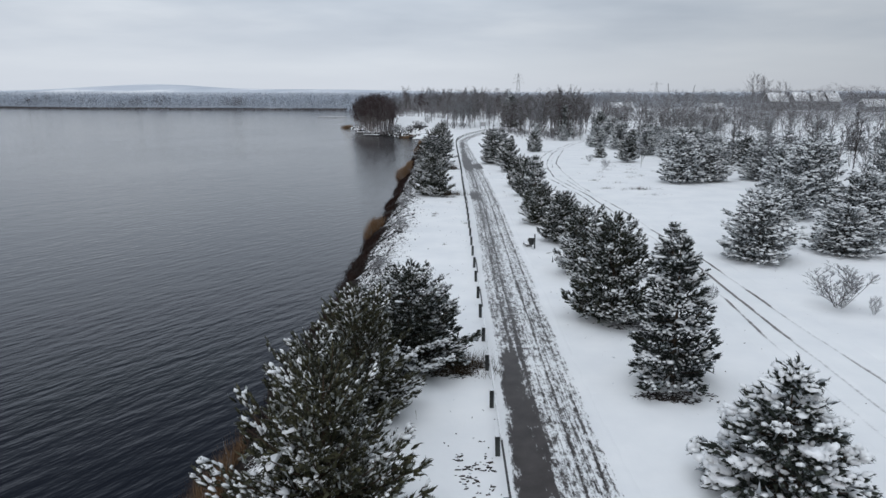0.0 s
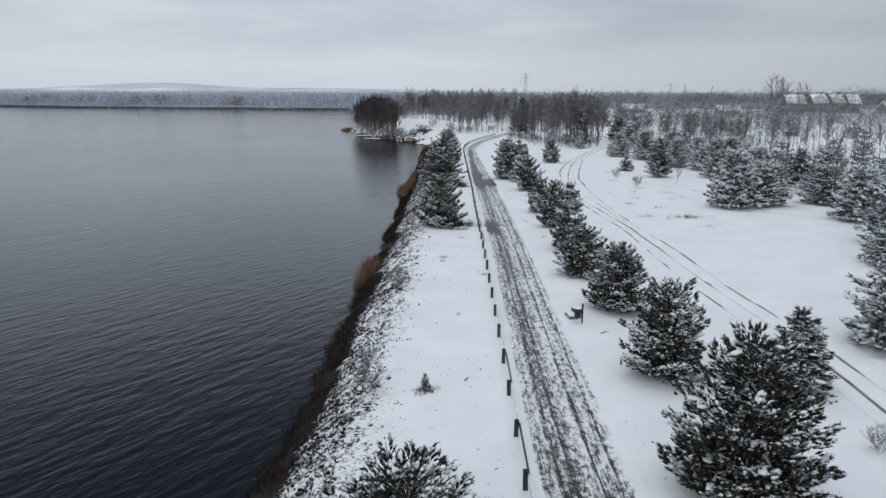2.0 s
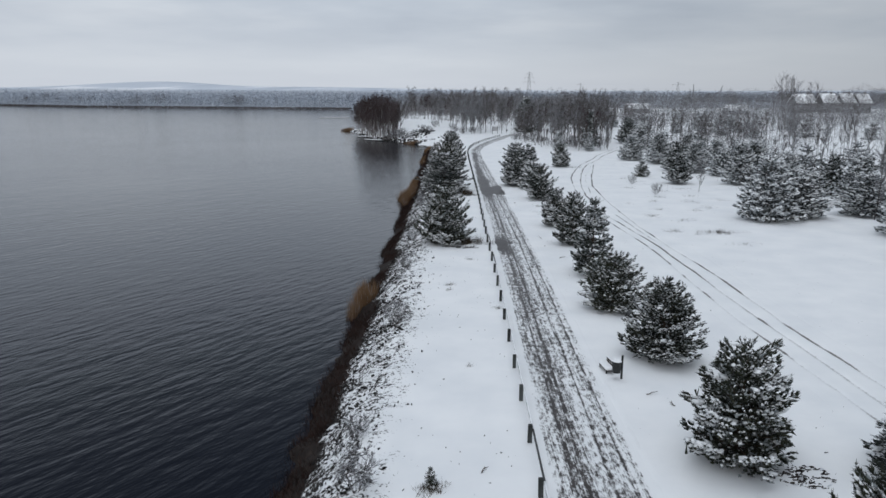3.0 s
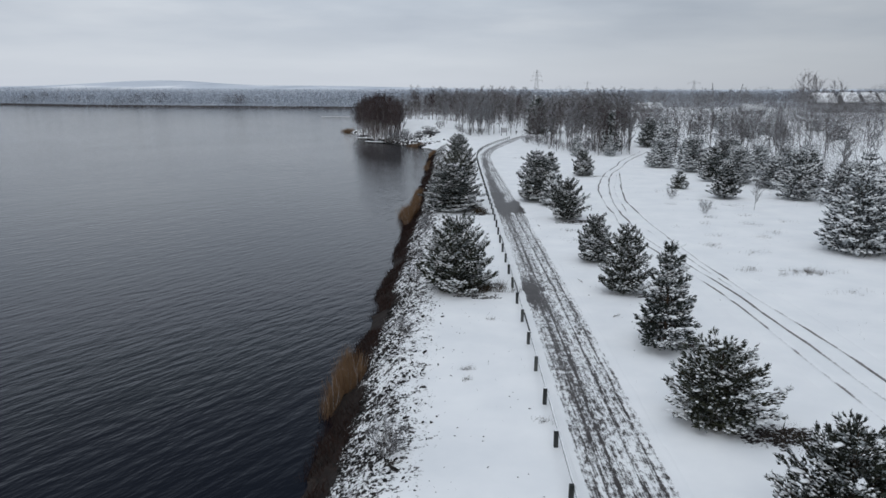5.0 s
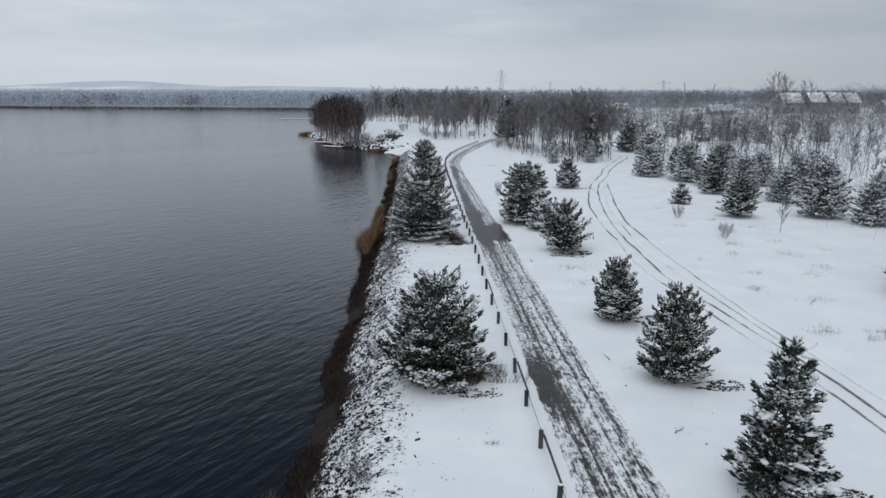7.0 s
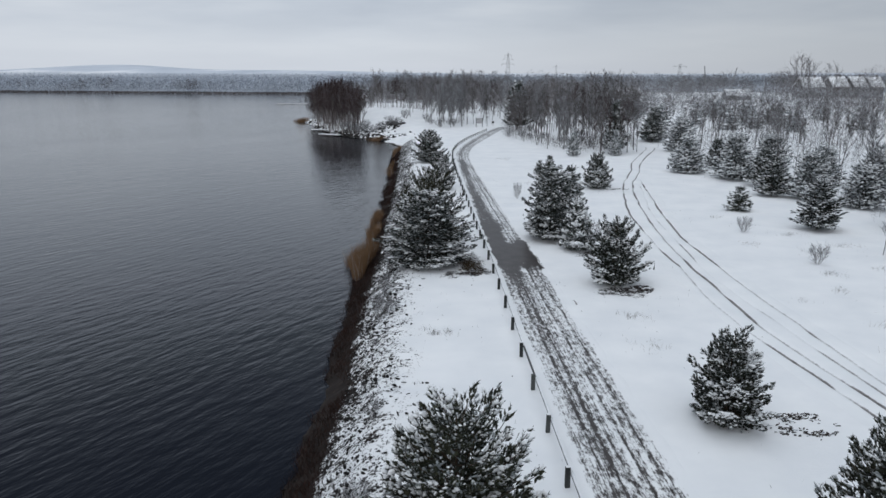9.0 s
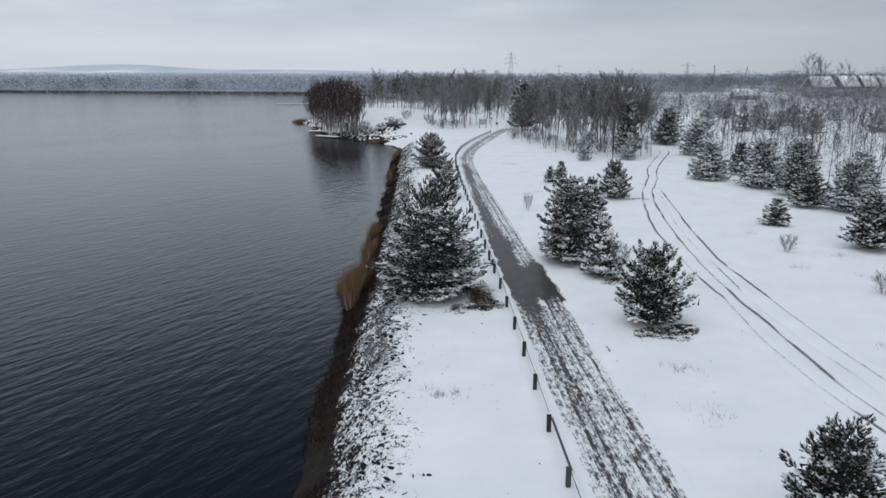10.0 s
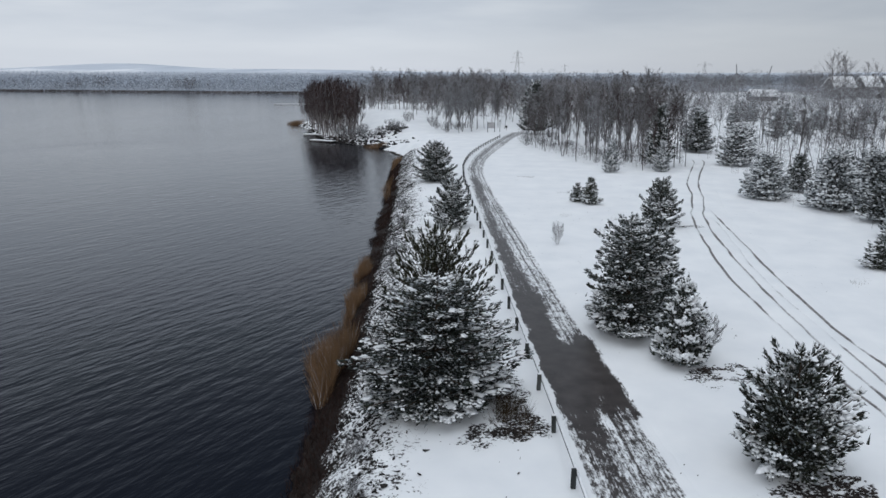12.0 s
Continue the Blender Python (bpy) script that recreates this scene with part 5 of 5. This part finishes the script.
def grass_tuft(x, y, rx, ry, count, lo, hi, label, seed, mat=None):
    rg = np.random.default_rng(seed)
    a, q = rg.uniform(0, 6.283, count), rg.random(count)
    q = q ** 0.7 * (1 + 0.35 * np.sin(2 * a + seed) + 0.3 * np.sin(5 * a + seed * 2))
    px_, py_ = x + np.cos(a) * q * rx * 1.15, y + np.sin(a) * q * ry * 1.15
    keep_ = fbm(px_ * 2.2, py_ * 2.2, seed) > 0.42
    px_, py_ = px_[keep_], py_[keep_]
    count = len(px_)
    p = np.column_stack([px_, py_, height(px_, py_) - 0.02])
    d = np.column_stack([rg.normal(0, 0.4, (count, 2)), np.ones(count)])
    d /= np.linalg.norm(d, axis=1, keepdims=True)
    v, f = slivers(p, d, rg.uniform(lo, hi, count), 0.007, rg)
    return tagged(new("grass_tuft", mesh_from("grass_tuft", v, f, mat or M_STRAW, True)), label, "grass", "grass tufts in the snow", "stuff")


FIELD_TUFTS = [(19.6, 89.5, 0.9, 240), (19.2, 81.5, 0.8, 240), (21.7, 86.8, 0.9, 200), (23.3, 76, 1.1, 220), (-1.3, 93.3, 0.7, 300), (9.1, 95.3, 0.7, 120), (8.5, 91.2, 0.9, 120), (-0.8, 62.2, 0.25, 90), (0.1, 49.8, 0.2, 40),
               (-0.8, 63.3, 0.25, 110), (0.7, 70.3, 0.2, 60), (2, 58.3, 0.28, 120), (26.6, 99, 1.2, 140), (22.7, 111.3, 1.0, 120), (25.1, 92.9, 1.0, 120), (13.7, 155.5, 0.8, 120), (11.2, 167.6, 0.8, 160), (27.3, 114.3, 1.2, 160), (24.0, 103.0, 0.9, 110), (26.2, 108.5, 1.0, 120), (22.6, 99.5, 0.8, 90), (28.4, 104.0, 1.0, 110), (25.4, 118.0, 0.9, 90), (29.2, 110.5, 1.1, 120),
               (30.5, 100.5, 1.0, 110), (27.0, 95.0, 0.9, 90), (24.4, 121.5, 0.8, 80), (21.2, 93.5, 0.8, 80), (31.6, 94.5, 1.0, 100), (19.2, 97.5, 0.6, 60), (15.0, 141.0, 0.7, 60), (12.4, 136.0, 0.6, 50), (11.0, 143.0, 0.6, 50)]
for i, (x, y, rx, c) in enumerate(FIELD_TUFTS):
    grass_tuft(x, y, rx, rx * 0.75, c, 0.08, 0.4 if rx > 0.5 else 0.28, "dry grass tuft poking through snow", 300 + i, M_STRAW)
for i, (x, y, rx, ry, c, hi) in enumerate([(23, 80.8, 1.6, 0.9, 700, 0.5), (0.3, 76.2, 1.5, 0.9, 2600, 0.85), (0.4, 26.4, 1.4, 1.0, 2600, 0.85), (1.2, 105.2, 0.8, 1.0, 1400, 0.8), (10.6, 57.3, 1.1, 0.7, 900, 0.22), (-1.4, 39.9, 0.45, 0.35, 520, 0.28)]):
    grass_tuft(x, y, rx, ry, c, 0.08, hi, "patch of dry brown grass and leaf litter", 340 + i, M_BROWN)


# ---- guard rail along the path ----
def rail_x(y):
    return float(np.interp(y, RAIL_Y, RAIL_X))


guard = tagged(new("guard_rail"), "low guard rail on short dark wooden posts, snow-topped", "guard rail")
bm = box(bmesh.new(), -0.075, 0.075, -0.06, 0.06, -0.3, 0.66, 0.012)
post_me = bpy.data.meshes.new("post")
bm.to_mesh(post_me)
bm.free()
post_me.materials.append(M_POST)
bm = box(bmesh.new(), -0.07, 0.07, -0.055, 0.055, 0.0, 0.035, 0.014)
cap_me = bpy.data.meshes.new("snow_cap")
bm.to_mesh(cap_me)
bm.free()
cap_me.materials.append(M_SNOW)
stations, yv = [], 19.25 - 16 * 3.38
while yv < 226:
    stations.append((rail_x(yv), yv))
    yv += 3.38 if yv < 165 else 2.6
for i, (x, y) in enumerate(stations):
    rz = random.uniform(-4, 4)
    p = part("post", post_me, guard)
    p.matrix_basis = pose(x, y, ground_z(x, y) + random.uniform(-0.03, 0.03), random.uniform(-1.5, 1.5), random.uniform(-2, 2), rz)
    if random.random() < 0.7:
        cp = part("snow_cap", cap_me, p)
        cp.matrix_basis = Matrix.Translation((0, 0, 0.655))
for (x0, y0), (x1, y1) in zip(stations[:-1], stations[1:]):
    rng = np.random.default_rng(int(y0 * 10) + 1000)
    n_ = 10
    for nm, hw, z0, z1, mt, lb in (("rail", 0.03, 0.42, 0.51, M_RAIL, ""), ("rail_snow", 0.04, 0.508, 0.55, M_SNOW, "ridge of snow on the rail")):
        if nm == "rail_snow" and (rng.random() < 0.14 or y0 > 150):
            continue
        vs, fs = [], []
        for k in range(n_ + 1):
            f = k / n_
            x, y = x0 + (x1 - x0) * f + 0.115, y0 + (y1 - y0) * f
            g = ground_z(x0, y0) * (1 - f) + ground_z(x1, y1) * f
            top = z1 + (rng.uniform(-0.02, 0.025) if nm == "rail_snow" else 0)
            w_ = hw * (rng.uniform(0.8, 1.2) if nm == "rail_snow" else 1)
            vs += [(x - w_, y, g + z0), (x + w_, y, g + z0), (x + w_ * 0.8, y, g + top), (x - w_ * 0.8, y, g + top)]
            if k:
                b0, b1 = 4 * (k - 1), 4 * k
                fs += [(b0 + j, b0 + (j + 1) % 4, b1 + (j + 1) % 4, b1 + j) for j in range(4)]
        fs += [(3, 2, 1, 0), (4 * n_, 4 * n_ + 1, 4 * n_ + 2, 4 * n_ + 3)]
        part(nm, mesh_from(nm, vs, fs, mt, True), guard, lb)


# ---- bench and litter bin ----
bench = tagged(new("park_bench"), "dark park bench buried under fresh snow", "bench")
bench.matrix_basis = pose(6.15, 49.5, ground_z(6.15, 49.5) - 0.20, 0, 0, 8) @ Matrix.Diagonal((0.9, 0.6, 0.8, 1))
for yy_ in (-0.65, 0.65):
    for x0, top in ((-0.24, 0.42), (0.18, 0.80)):
        part("leg", box(bmesh.new(), x0, x0 + 0.06, yy_ - 0.03, yy_ + 0.03, -0.1, top, 0.01), bench, mat=M_DARK)
    part("crossbar", box(bmesh.new(), -0.18, 0.18, yy_ - 0.02, yy_ + 0.02, 0.36, 0.415, 0.006), bench, mat=M_DARK)
for i in range(3):
    part("seat_slat", box(bmesh.new(), -0.24 + i * 0.14, -0.12 + i * 0.14, -0.8, 0.8, 0.42, 0.455, 0.008), bench, mat=M_PLANK)
for i in range(2):
    part("back_slat", box(bmesh.new(), 0.145, 0.178, -0.8, 0.8, 0.56 + i * 0.14, 0.66 + i * 0.14, 0.008), bench, mat=M_PLANK)
bm = box(bmesh.new(), -0.27, 0.15, -0.80, 0.80, 0.45, 0.60, 0.055)
part("snow_load", bm, bench, "thick snow on the seat", M_SNOW)
part("snow_cap", box(bmesh.new(), 0.125, 0.20, -0.79, 0.79, 0.802, 0.87, 0.025), bench, mat=M_SNOW)

litter = tagged(new("litter_bin"), "dark litter bin on a post beside the bench", "litter bin")
litter.matrix_basis = pose(6.3, 48.5, ground_z(6.3, 48.5) - 0.1, 0, 0, 12) @ Matrix.Diagonal((1.3, 1.3, 1.15, 1))
bm = bmesh.new()
bmesh.ops.create_cone(bm, cap_ends=True, segments=14, radius1=0.13, radius2=0.155, depth=0.44, matrix=Matrix.Translation((0, 0, 0.58)))
part("bucket", bm, litter, mat=M_DARK)
bm = bmesh.new()
bmesh.ops.create_cone(bm, cap_ends=True, segments=10, radius1=0.035, radius2=0.035, depth=1.1, matrix=Matrix.Translation((0.19, 0, 0.45)))
part("pole", bm, litter, mat=M_DARK)
bm = bmesh.new()
bmesh.ops.create_cone(bm, cap_ends=True, segments=14, radius1=0.16, radius2=0.09, depth=0.09, matrix=Matrix.Translation((0, 0, 0.845)))
part("snow_cap", bm, litter, mat=M_SNOW)

for i, (x, y, ln, az) in enumerate([(7.4, 47.0, 0.5, 20), (9.2, 62.5, 0.5, 70), (7.6, 71.0, 0.6, 40), (6.9, 78.2, 0.45, 110), (0.3, 41.0, 0.35, 60), (7.9, 46.0, 0.3, 130), (6.6, 97.6, 0.5, 80)]):
    rg = np.random.default_rng(400 + i)
    segs, p = [], np.array([-ln / 2, 0, 0.03])
    for k in range(4):
        q = p + np.array([ln / 4, rg.normal(0, 0.04), rg.uniform(-0.01, 0.04)])
        segs.append((p, q, 0.022 - 0.004 * k, 0.018 - 0.004 * k))
        if k:
            segs.append((p, p + np.array([0.06, rg.choice([-0.12, 0.12]), 0.05]), 0.010, 0.004))
        p = q
    v, f = tubes(segs, 5)
    stick = new("fallen_branch", mesh_from("fallen_branch", v, f, M_BARK))
    stick.matrix_basis = pose(x, y, ground_z(x, y), 0, 0, az)
    tagged(stick, "dark fallen branch lying on the snow", "branch", "fallen branches")


# ---- notice board and sign posts where the path leaves the lake ----
board = tagged(new("notice_board"), "pale notice board on two wooden posts", "notice board")
board.matrix_basis = pose(13.6, 240.5, ground_z(13.6, 240.5), 0, 0, 6) @ Matrix.Scale(1.06, 4)
for x in (-0.75, 0.75):
    part("post", box(bmesh.new(), x - 0.06, x + 0.06, -0.06, 0.06, -0.2, 2.2, 0.01), board, mat=M_POST)
part("panel", box(bmesh.new(), -0.69, 0.69, -0.04, 0.04, 0.85, 2.05, 0.01), board, "pale weathered panel", M_BOARD)
part("snow_cap", box(bmesh.new(), -0.85, 0.85, -0.10, 0.10, 2.2, 2.30, 0.03), board, mat=M_SNOW)
for x, y, h in ((15.8, 242.5, 2.7), (17.7, 246.0, 1.2)):
    sp = tagged(new("sign_post"), "thin post with a small sign", "sign", "sign posts")
    sp.matrix_basis = pose(x, y, ground_z(x, y))
    bm = bmesh.new()
    bmesh.ops.create_cone(bm, cap_ends=True, segments=8, radius1=0.05, radius2=0.05, depth=h, matrix=Matrix.Translation((0, 0, h / 2 - 0.1)))
    part("pole", bm, sp, mat=M_POST)
    part("plate", box(bmesh.new(), -0.25, 0.25, -0.065, -0.05, h - 0.55, h - 0.1, 0.005), sp, mat=M_BOARD if h > 2 else M_DARK)


# ---- cove: stones, jetties, islet of reeds ----
rng = np.random.default_rng(61)
yy = np.append(rng.uniform(228, 300, 60), rng.uniform(226, 252, 130))
xx = np.interp(yy, SHORE_Y, SHORE_X) + rng.exponential(1.0, len(yy)) * np.where(np.arange(len(yy)) < 60, 1.0, 2.6)
yy, xx = np.append(yy, rng.uniform(238, 254, 170)), np.append(xx, rng.uniform(-23, -7, 170))
line = 0.55 + 0.45 * rng.random(70)
yy, xx = np.append(yy, 246 + 3 * line + rng.normal(0, 0.5, 70)), np.append(xx, -14 + 8 * line + rng.normal(0, 0.5, 70))
c = np.column_stack([xx, yy, height(xx, yy) + 0.1])
d = rng.normal(size=c.shape) * np.array([1, 0.8, 0.25])
d /= np.linalg.norm(d, axis=1, keepdims=True)
m_ = len(c)
small = rng.random(m_) ** 2
v, f = blobs(c, d, 0.14 + 0.5 * small, 0.10 + 0.3 * small, 0.08 + 0.2 * small, rng, 0.6)
tagged(new("cove_stones", mesh_from("cove_stones", v, f, M_STONE, True)), "dark boulders lining the snowy cove", "stones", kind="stuff")


def jetty(x, y, ln, w, az, label):
    j = tagged(new("jetty"), label, "jetty", "jetties")
    j.matrix_basis = pose(x, y, WATER, 0, 0, az)
    k = 0
    while k * 0.5 < ln:
        part("plank", box(bmesh.new(), k * 0.5 - ln / 2, k * 0.5 + 0.46 - ln / 2, -w / 2, w / 2, 0.22, 0.30, 0.01), j, mat=M_PLANK)
        k += 1
    for sx in (-ln / 2 + 0.3, ln / 2 - 0.3):
        for sy in (-w / 2 + 0.15, w / 2 - 0.15):
            part("pile", box(bmesh.new(), sx - 0.08, sx + 0.08, sy - 0.08, sy + 0.08, -1.5, 0.22, 0.01), j, mat=M_PLANK)
    part("snow_load", box(bmesh.new(), -ln / 2, ln / 2, -w / 2 + 0.05, w / 2 - 0.05, 0.30, 0.44, 0.05), j, "even snow cover", M_SNOW)


jetty(-24.8, 243.6, 6.5, 1.8, -35, "low snow-covered floating jetty")
jetty(-29.5, 261.5, 5.0, 2.2, -10, "snow-covered wooden landing stage")
jetty(-73.0, 468.0, 18.0, 1.6, 0, "long narrow pier with snow on top")
reed_bed(-41.5, 303.0, 2.6, 4.0, 2600, 1.0, 1.9, 37, "pale brown reed islet by the headland")
reed_bed(-12.0, 229.5, 2.5, 1.8, 1500, 0.8, 1.5, 38, "dry brown reeds at the cove")


# ---- houses, pylons and cranes far off ----
def house(x, y, w, dp, eave, ridge, az, label):
    hs = tagged(new("house"), label, "house", "houses beyond the wood")
    hs.matrix_basis = pose(x, y, ground_z(x, y), 0, 0, az)
    bm = box(bmesh.new(), -w / 2, w / 2, -dp / 2, dp / 2, -0.5, eave)
    part("wall", bm, hs, mat=M_WALL)
    bm = bmesh.new()
    e = 0.5
    prof = [(-dp / 2 - e, eave - 0.3), (0, ridge), (dp / 2 + e, eave - 0.3), (dp / 2 + e, eave - 0.6), (0, ridge - 0.35), (-dp / 2 - e, eave - 0.6)]
    a = [bm.verts.new((-w / 2 - e, p, q)) for p, q in prof]
    c = [bm.verts.new((w / 2 + e, p, q)) for p, q in prof]
    for k in range(6):
        bm.faces.new((a[k], a[(k + 1) % 6], c[(k + 1) % 6], c[k]))
    bm.faces.new((a[0], a[5], a[4], a[1]))
    bm.faces.new((a[1], a[4], a[3], a[2]))
    bm.faces.new((c[1], c[4], c[5], c[0]))
    bm.faces.new((c[2], c[3], c[4], c[1]))
    bmesh.ops.recalc_face_normals(bm, faces=bm.faces)
    roof = part("roof", bm, hs, "snow-covered pitched roof", M_SNOW)
    part("chimney", box(bmesh.new(), w * 0.2, w * 0.2 + 0.7, -0.4, 0.3, ridge - 0.8, ridge + 0.9, 0.03), roof, mat=M_WALL)
    for gx_ in (-1, 1):
        bm = bmesh.new()
        t_ = [bm.verts.new((gx_ * (w / 2 - 0.02), p, q)) for p, q in ((-dp / 2, eave - 0.3), (dp / 2, eave - 0.3), (0, ridge - 0.35))]
        o_ = [bm.verts.new((gx_ * (w / 2 - 0.25), p, q)) for p, q in ((-dp / 2, eave - 0.3), (dp / 2, eave - 0.3), (0, ridge - 0.35))]
        bm.faces.new(t_)
        bm.faces.new(o_[::-1])
        for k in range(3):
            bm.faces.new((t_[k], t_[(k + 1) % 3], o_[(k + 1) % 3], o_[k]))
        bmesh.ops.recalc_face_normals(bm, faces=bm.faces)
        part("gable", bm, hs, mat=M_WALL)
    for fl in range(max(1, int(eave // 2.9))):
        for k in range(3):
            wx_ = -w / 2 + w * (k + 0.5) / 3
            part("window", box(bmesh.new(), wx_ - 0.6, wx_ + 0.6, -dp / 2 - 0.04, -dp / 2 + 0.02, 1.0 + fl * 2.9, 2.3 + fl * 2.9), hs, mat=M_PANE)


for x, w in ((186.8, 9.8), (199.8, 7.4), (209.6, 6.2), (218, 6.0)):
    house(x, 400, w, 10.0, 5.2, 9.6, 0, "house with snowy pitched roof beyond the wood")
house(243, 402, 12, 10, 3.0, 6.6, 0, "low house with snowy roof beyond the wood")
house(113, 450, 13, 9, 2.8, 5.6, 4, "low house with snowy roof among trees")
house(152, 400, 11, 9, 2.4, 5.0, -8, "low house with snowy roof among trees")


def pylon(x, y, h, w, arms, label):
    """A lattice mast: four tapering legs, braces and cross arms."""
    py = tagged(new("power_pylon"), label, "pylon", "power pylons")
    py.matrix_basis = pose(x, y, ground_z(x, y), 0, 0, 12)
    th = 0.012 * h * 0.18
    corner = lambda sx, sy, z: np.array([sx * w / 2 * (1 - 0.88 * z / h), sy * w / 2 * (1 - 0.88 * z / h), z])
    for sx, sy in ((-1, -1), (1, -1), (1, 1), (-1, 1)):
        v, f = tubes([(corner(sx, sy, 0), corner(sx, sy, h), th, th * 0.6)], 4)
        part("leg", mesh_from("leg", v, f, M_STEEL, True), py)
    segs, zs = [], np.linspace(0, h * 0.97, 9)
    for a, c in zip(zs[:-1], zs[1:]):
        for p, q in (((-1, -1), (1, -1)), ((1, -1), (1, 1)), ((1, 1), (-1, 1)), ((-1, 1), (-1, -1))):
            segs += [(corner(*p, a), corner(*q, c), th * 0.5, th * 0.5), (corner(*q, a), corner(*p, c), th * 0.5, th * 0.5)]
    v, f = tubes(segs, 3)
    tagged(part("bracing", mesh_from("bracing", v, f, M_STEEL, True), py), kind="stuff")
    for zf, reach in arms:
        z = h * zf
        segs = [(np.array([-reach, 0, z]), np.array([reach, 0, z]), th * 0.9, th * 0.9), (np.array([-reach, 0, z]), np.array([0, 0, z + 0.05 * h]), th * 0.6, th * 0.6), (np.array([reach, 0, z]), np.array([0, 0, z + 0.05 * h]), th * 0.6, th * 0.6)]
        for sx in (-1, 1):
            segs.append((np.array([sx * reach * 0.92, 0, z]), np.array([sx * reach * 0.92, 0, z - 0.05 * h]), th * 0.6, th * 0.6))
        v, f = tubes(segs, 4)
        part("cross_arm", mesh_from("cross_arm", v, f, M_STEEL, True), py)


pylon(49.2, 467, 24.5, 4.0, ((0.74, 4.0), (0.85, 3.2), (0.94, 2.2)), "tall lattice power pylon above the wood")
pylon(161, 900, 25, 4, ((0.9, 4.5),), "small far lattice pylon")
pylon(104.6, 350, 17.5, 3.4, ((0.93, 3.2),), "lattice power mast rising from the wood")
for x, y, h, tilt in ((96.5, 300, 16.2, -7), (103.0, 302, 16.0, 13)):
    cr = tagged(new("crane_mast"), "thin distant crane mast leaning above the trees", "crane", "distant cranes")
    cr.matrix_basis = pose(x, y, ground_z(x, y), 0, tilt, 0)
    v, f = tubes([(np.array([sx, sy, 0]), np.array([sx * 0.3, sy * 0.3, h]), 0.05, 0.035) for sx in (-0.28, 0.28) for sy in (-0.28, 0.28)], 4)
    part("mast", mesh_from("mast", v, f, M_STEEL, True), cr)
    v, f = tubes([(np.array([-0.28 + 0.018 * k, -0.28 + 0.018 * k, h * k / 12]), np.array([0.26 - 0.018 * k, -0.26 + 0.018 * k, h * (k + 1) / 12]), 0.03, 0.03) for k in range(11)], 3)
    tagged(part("bracing", mesh_from("bracing", v, f, M_STEEL, True), cr), kind="stuff")
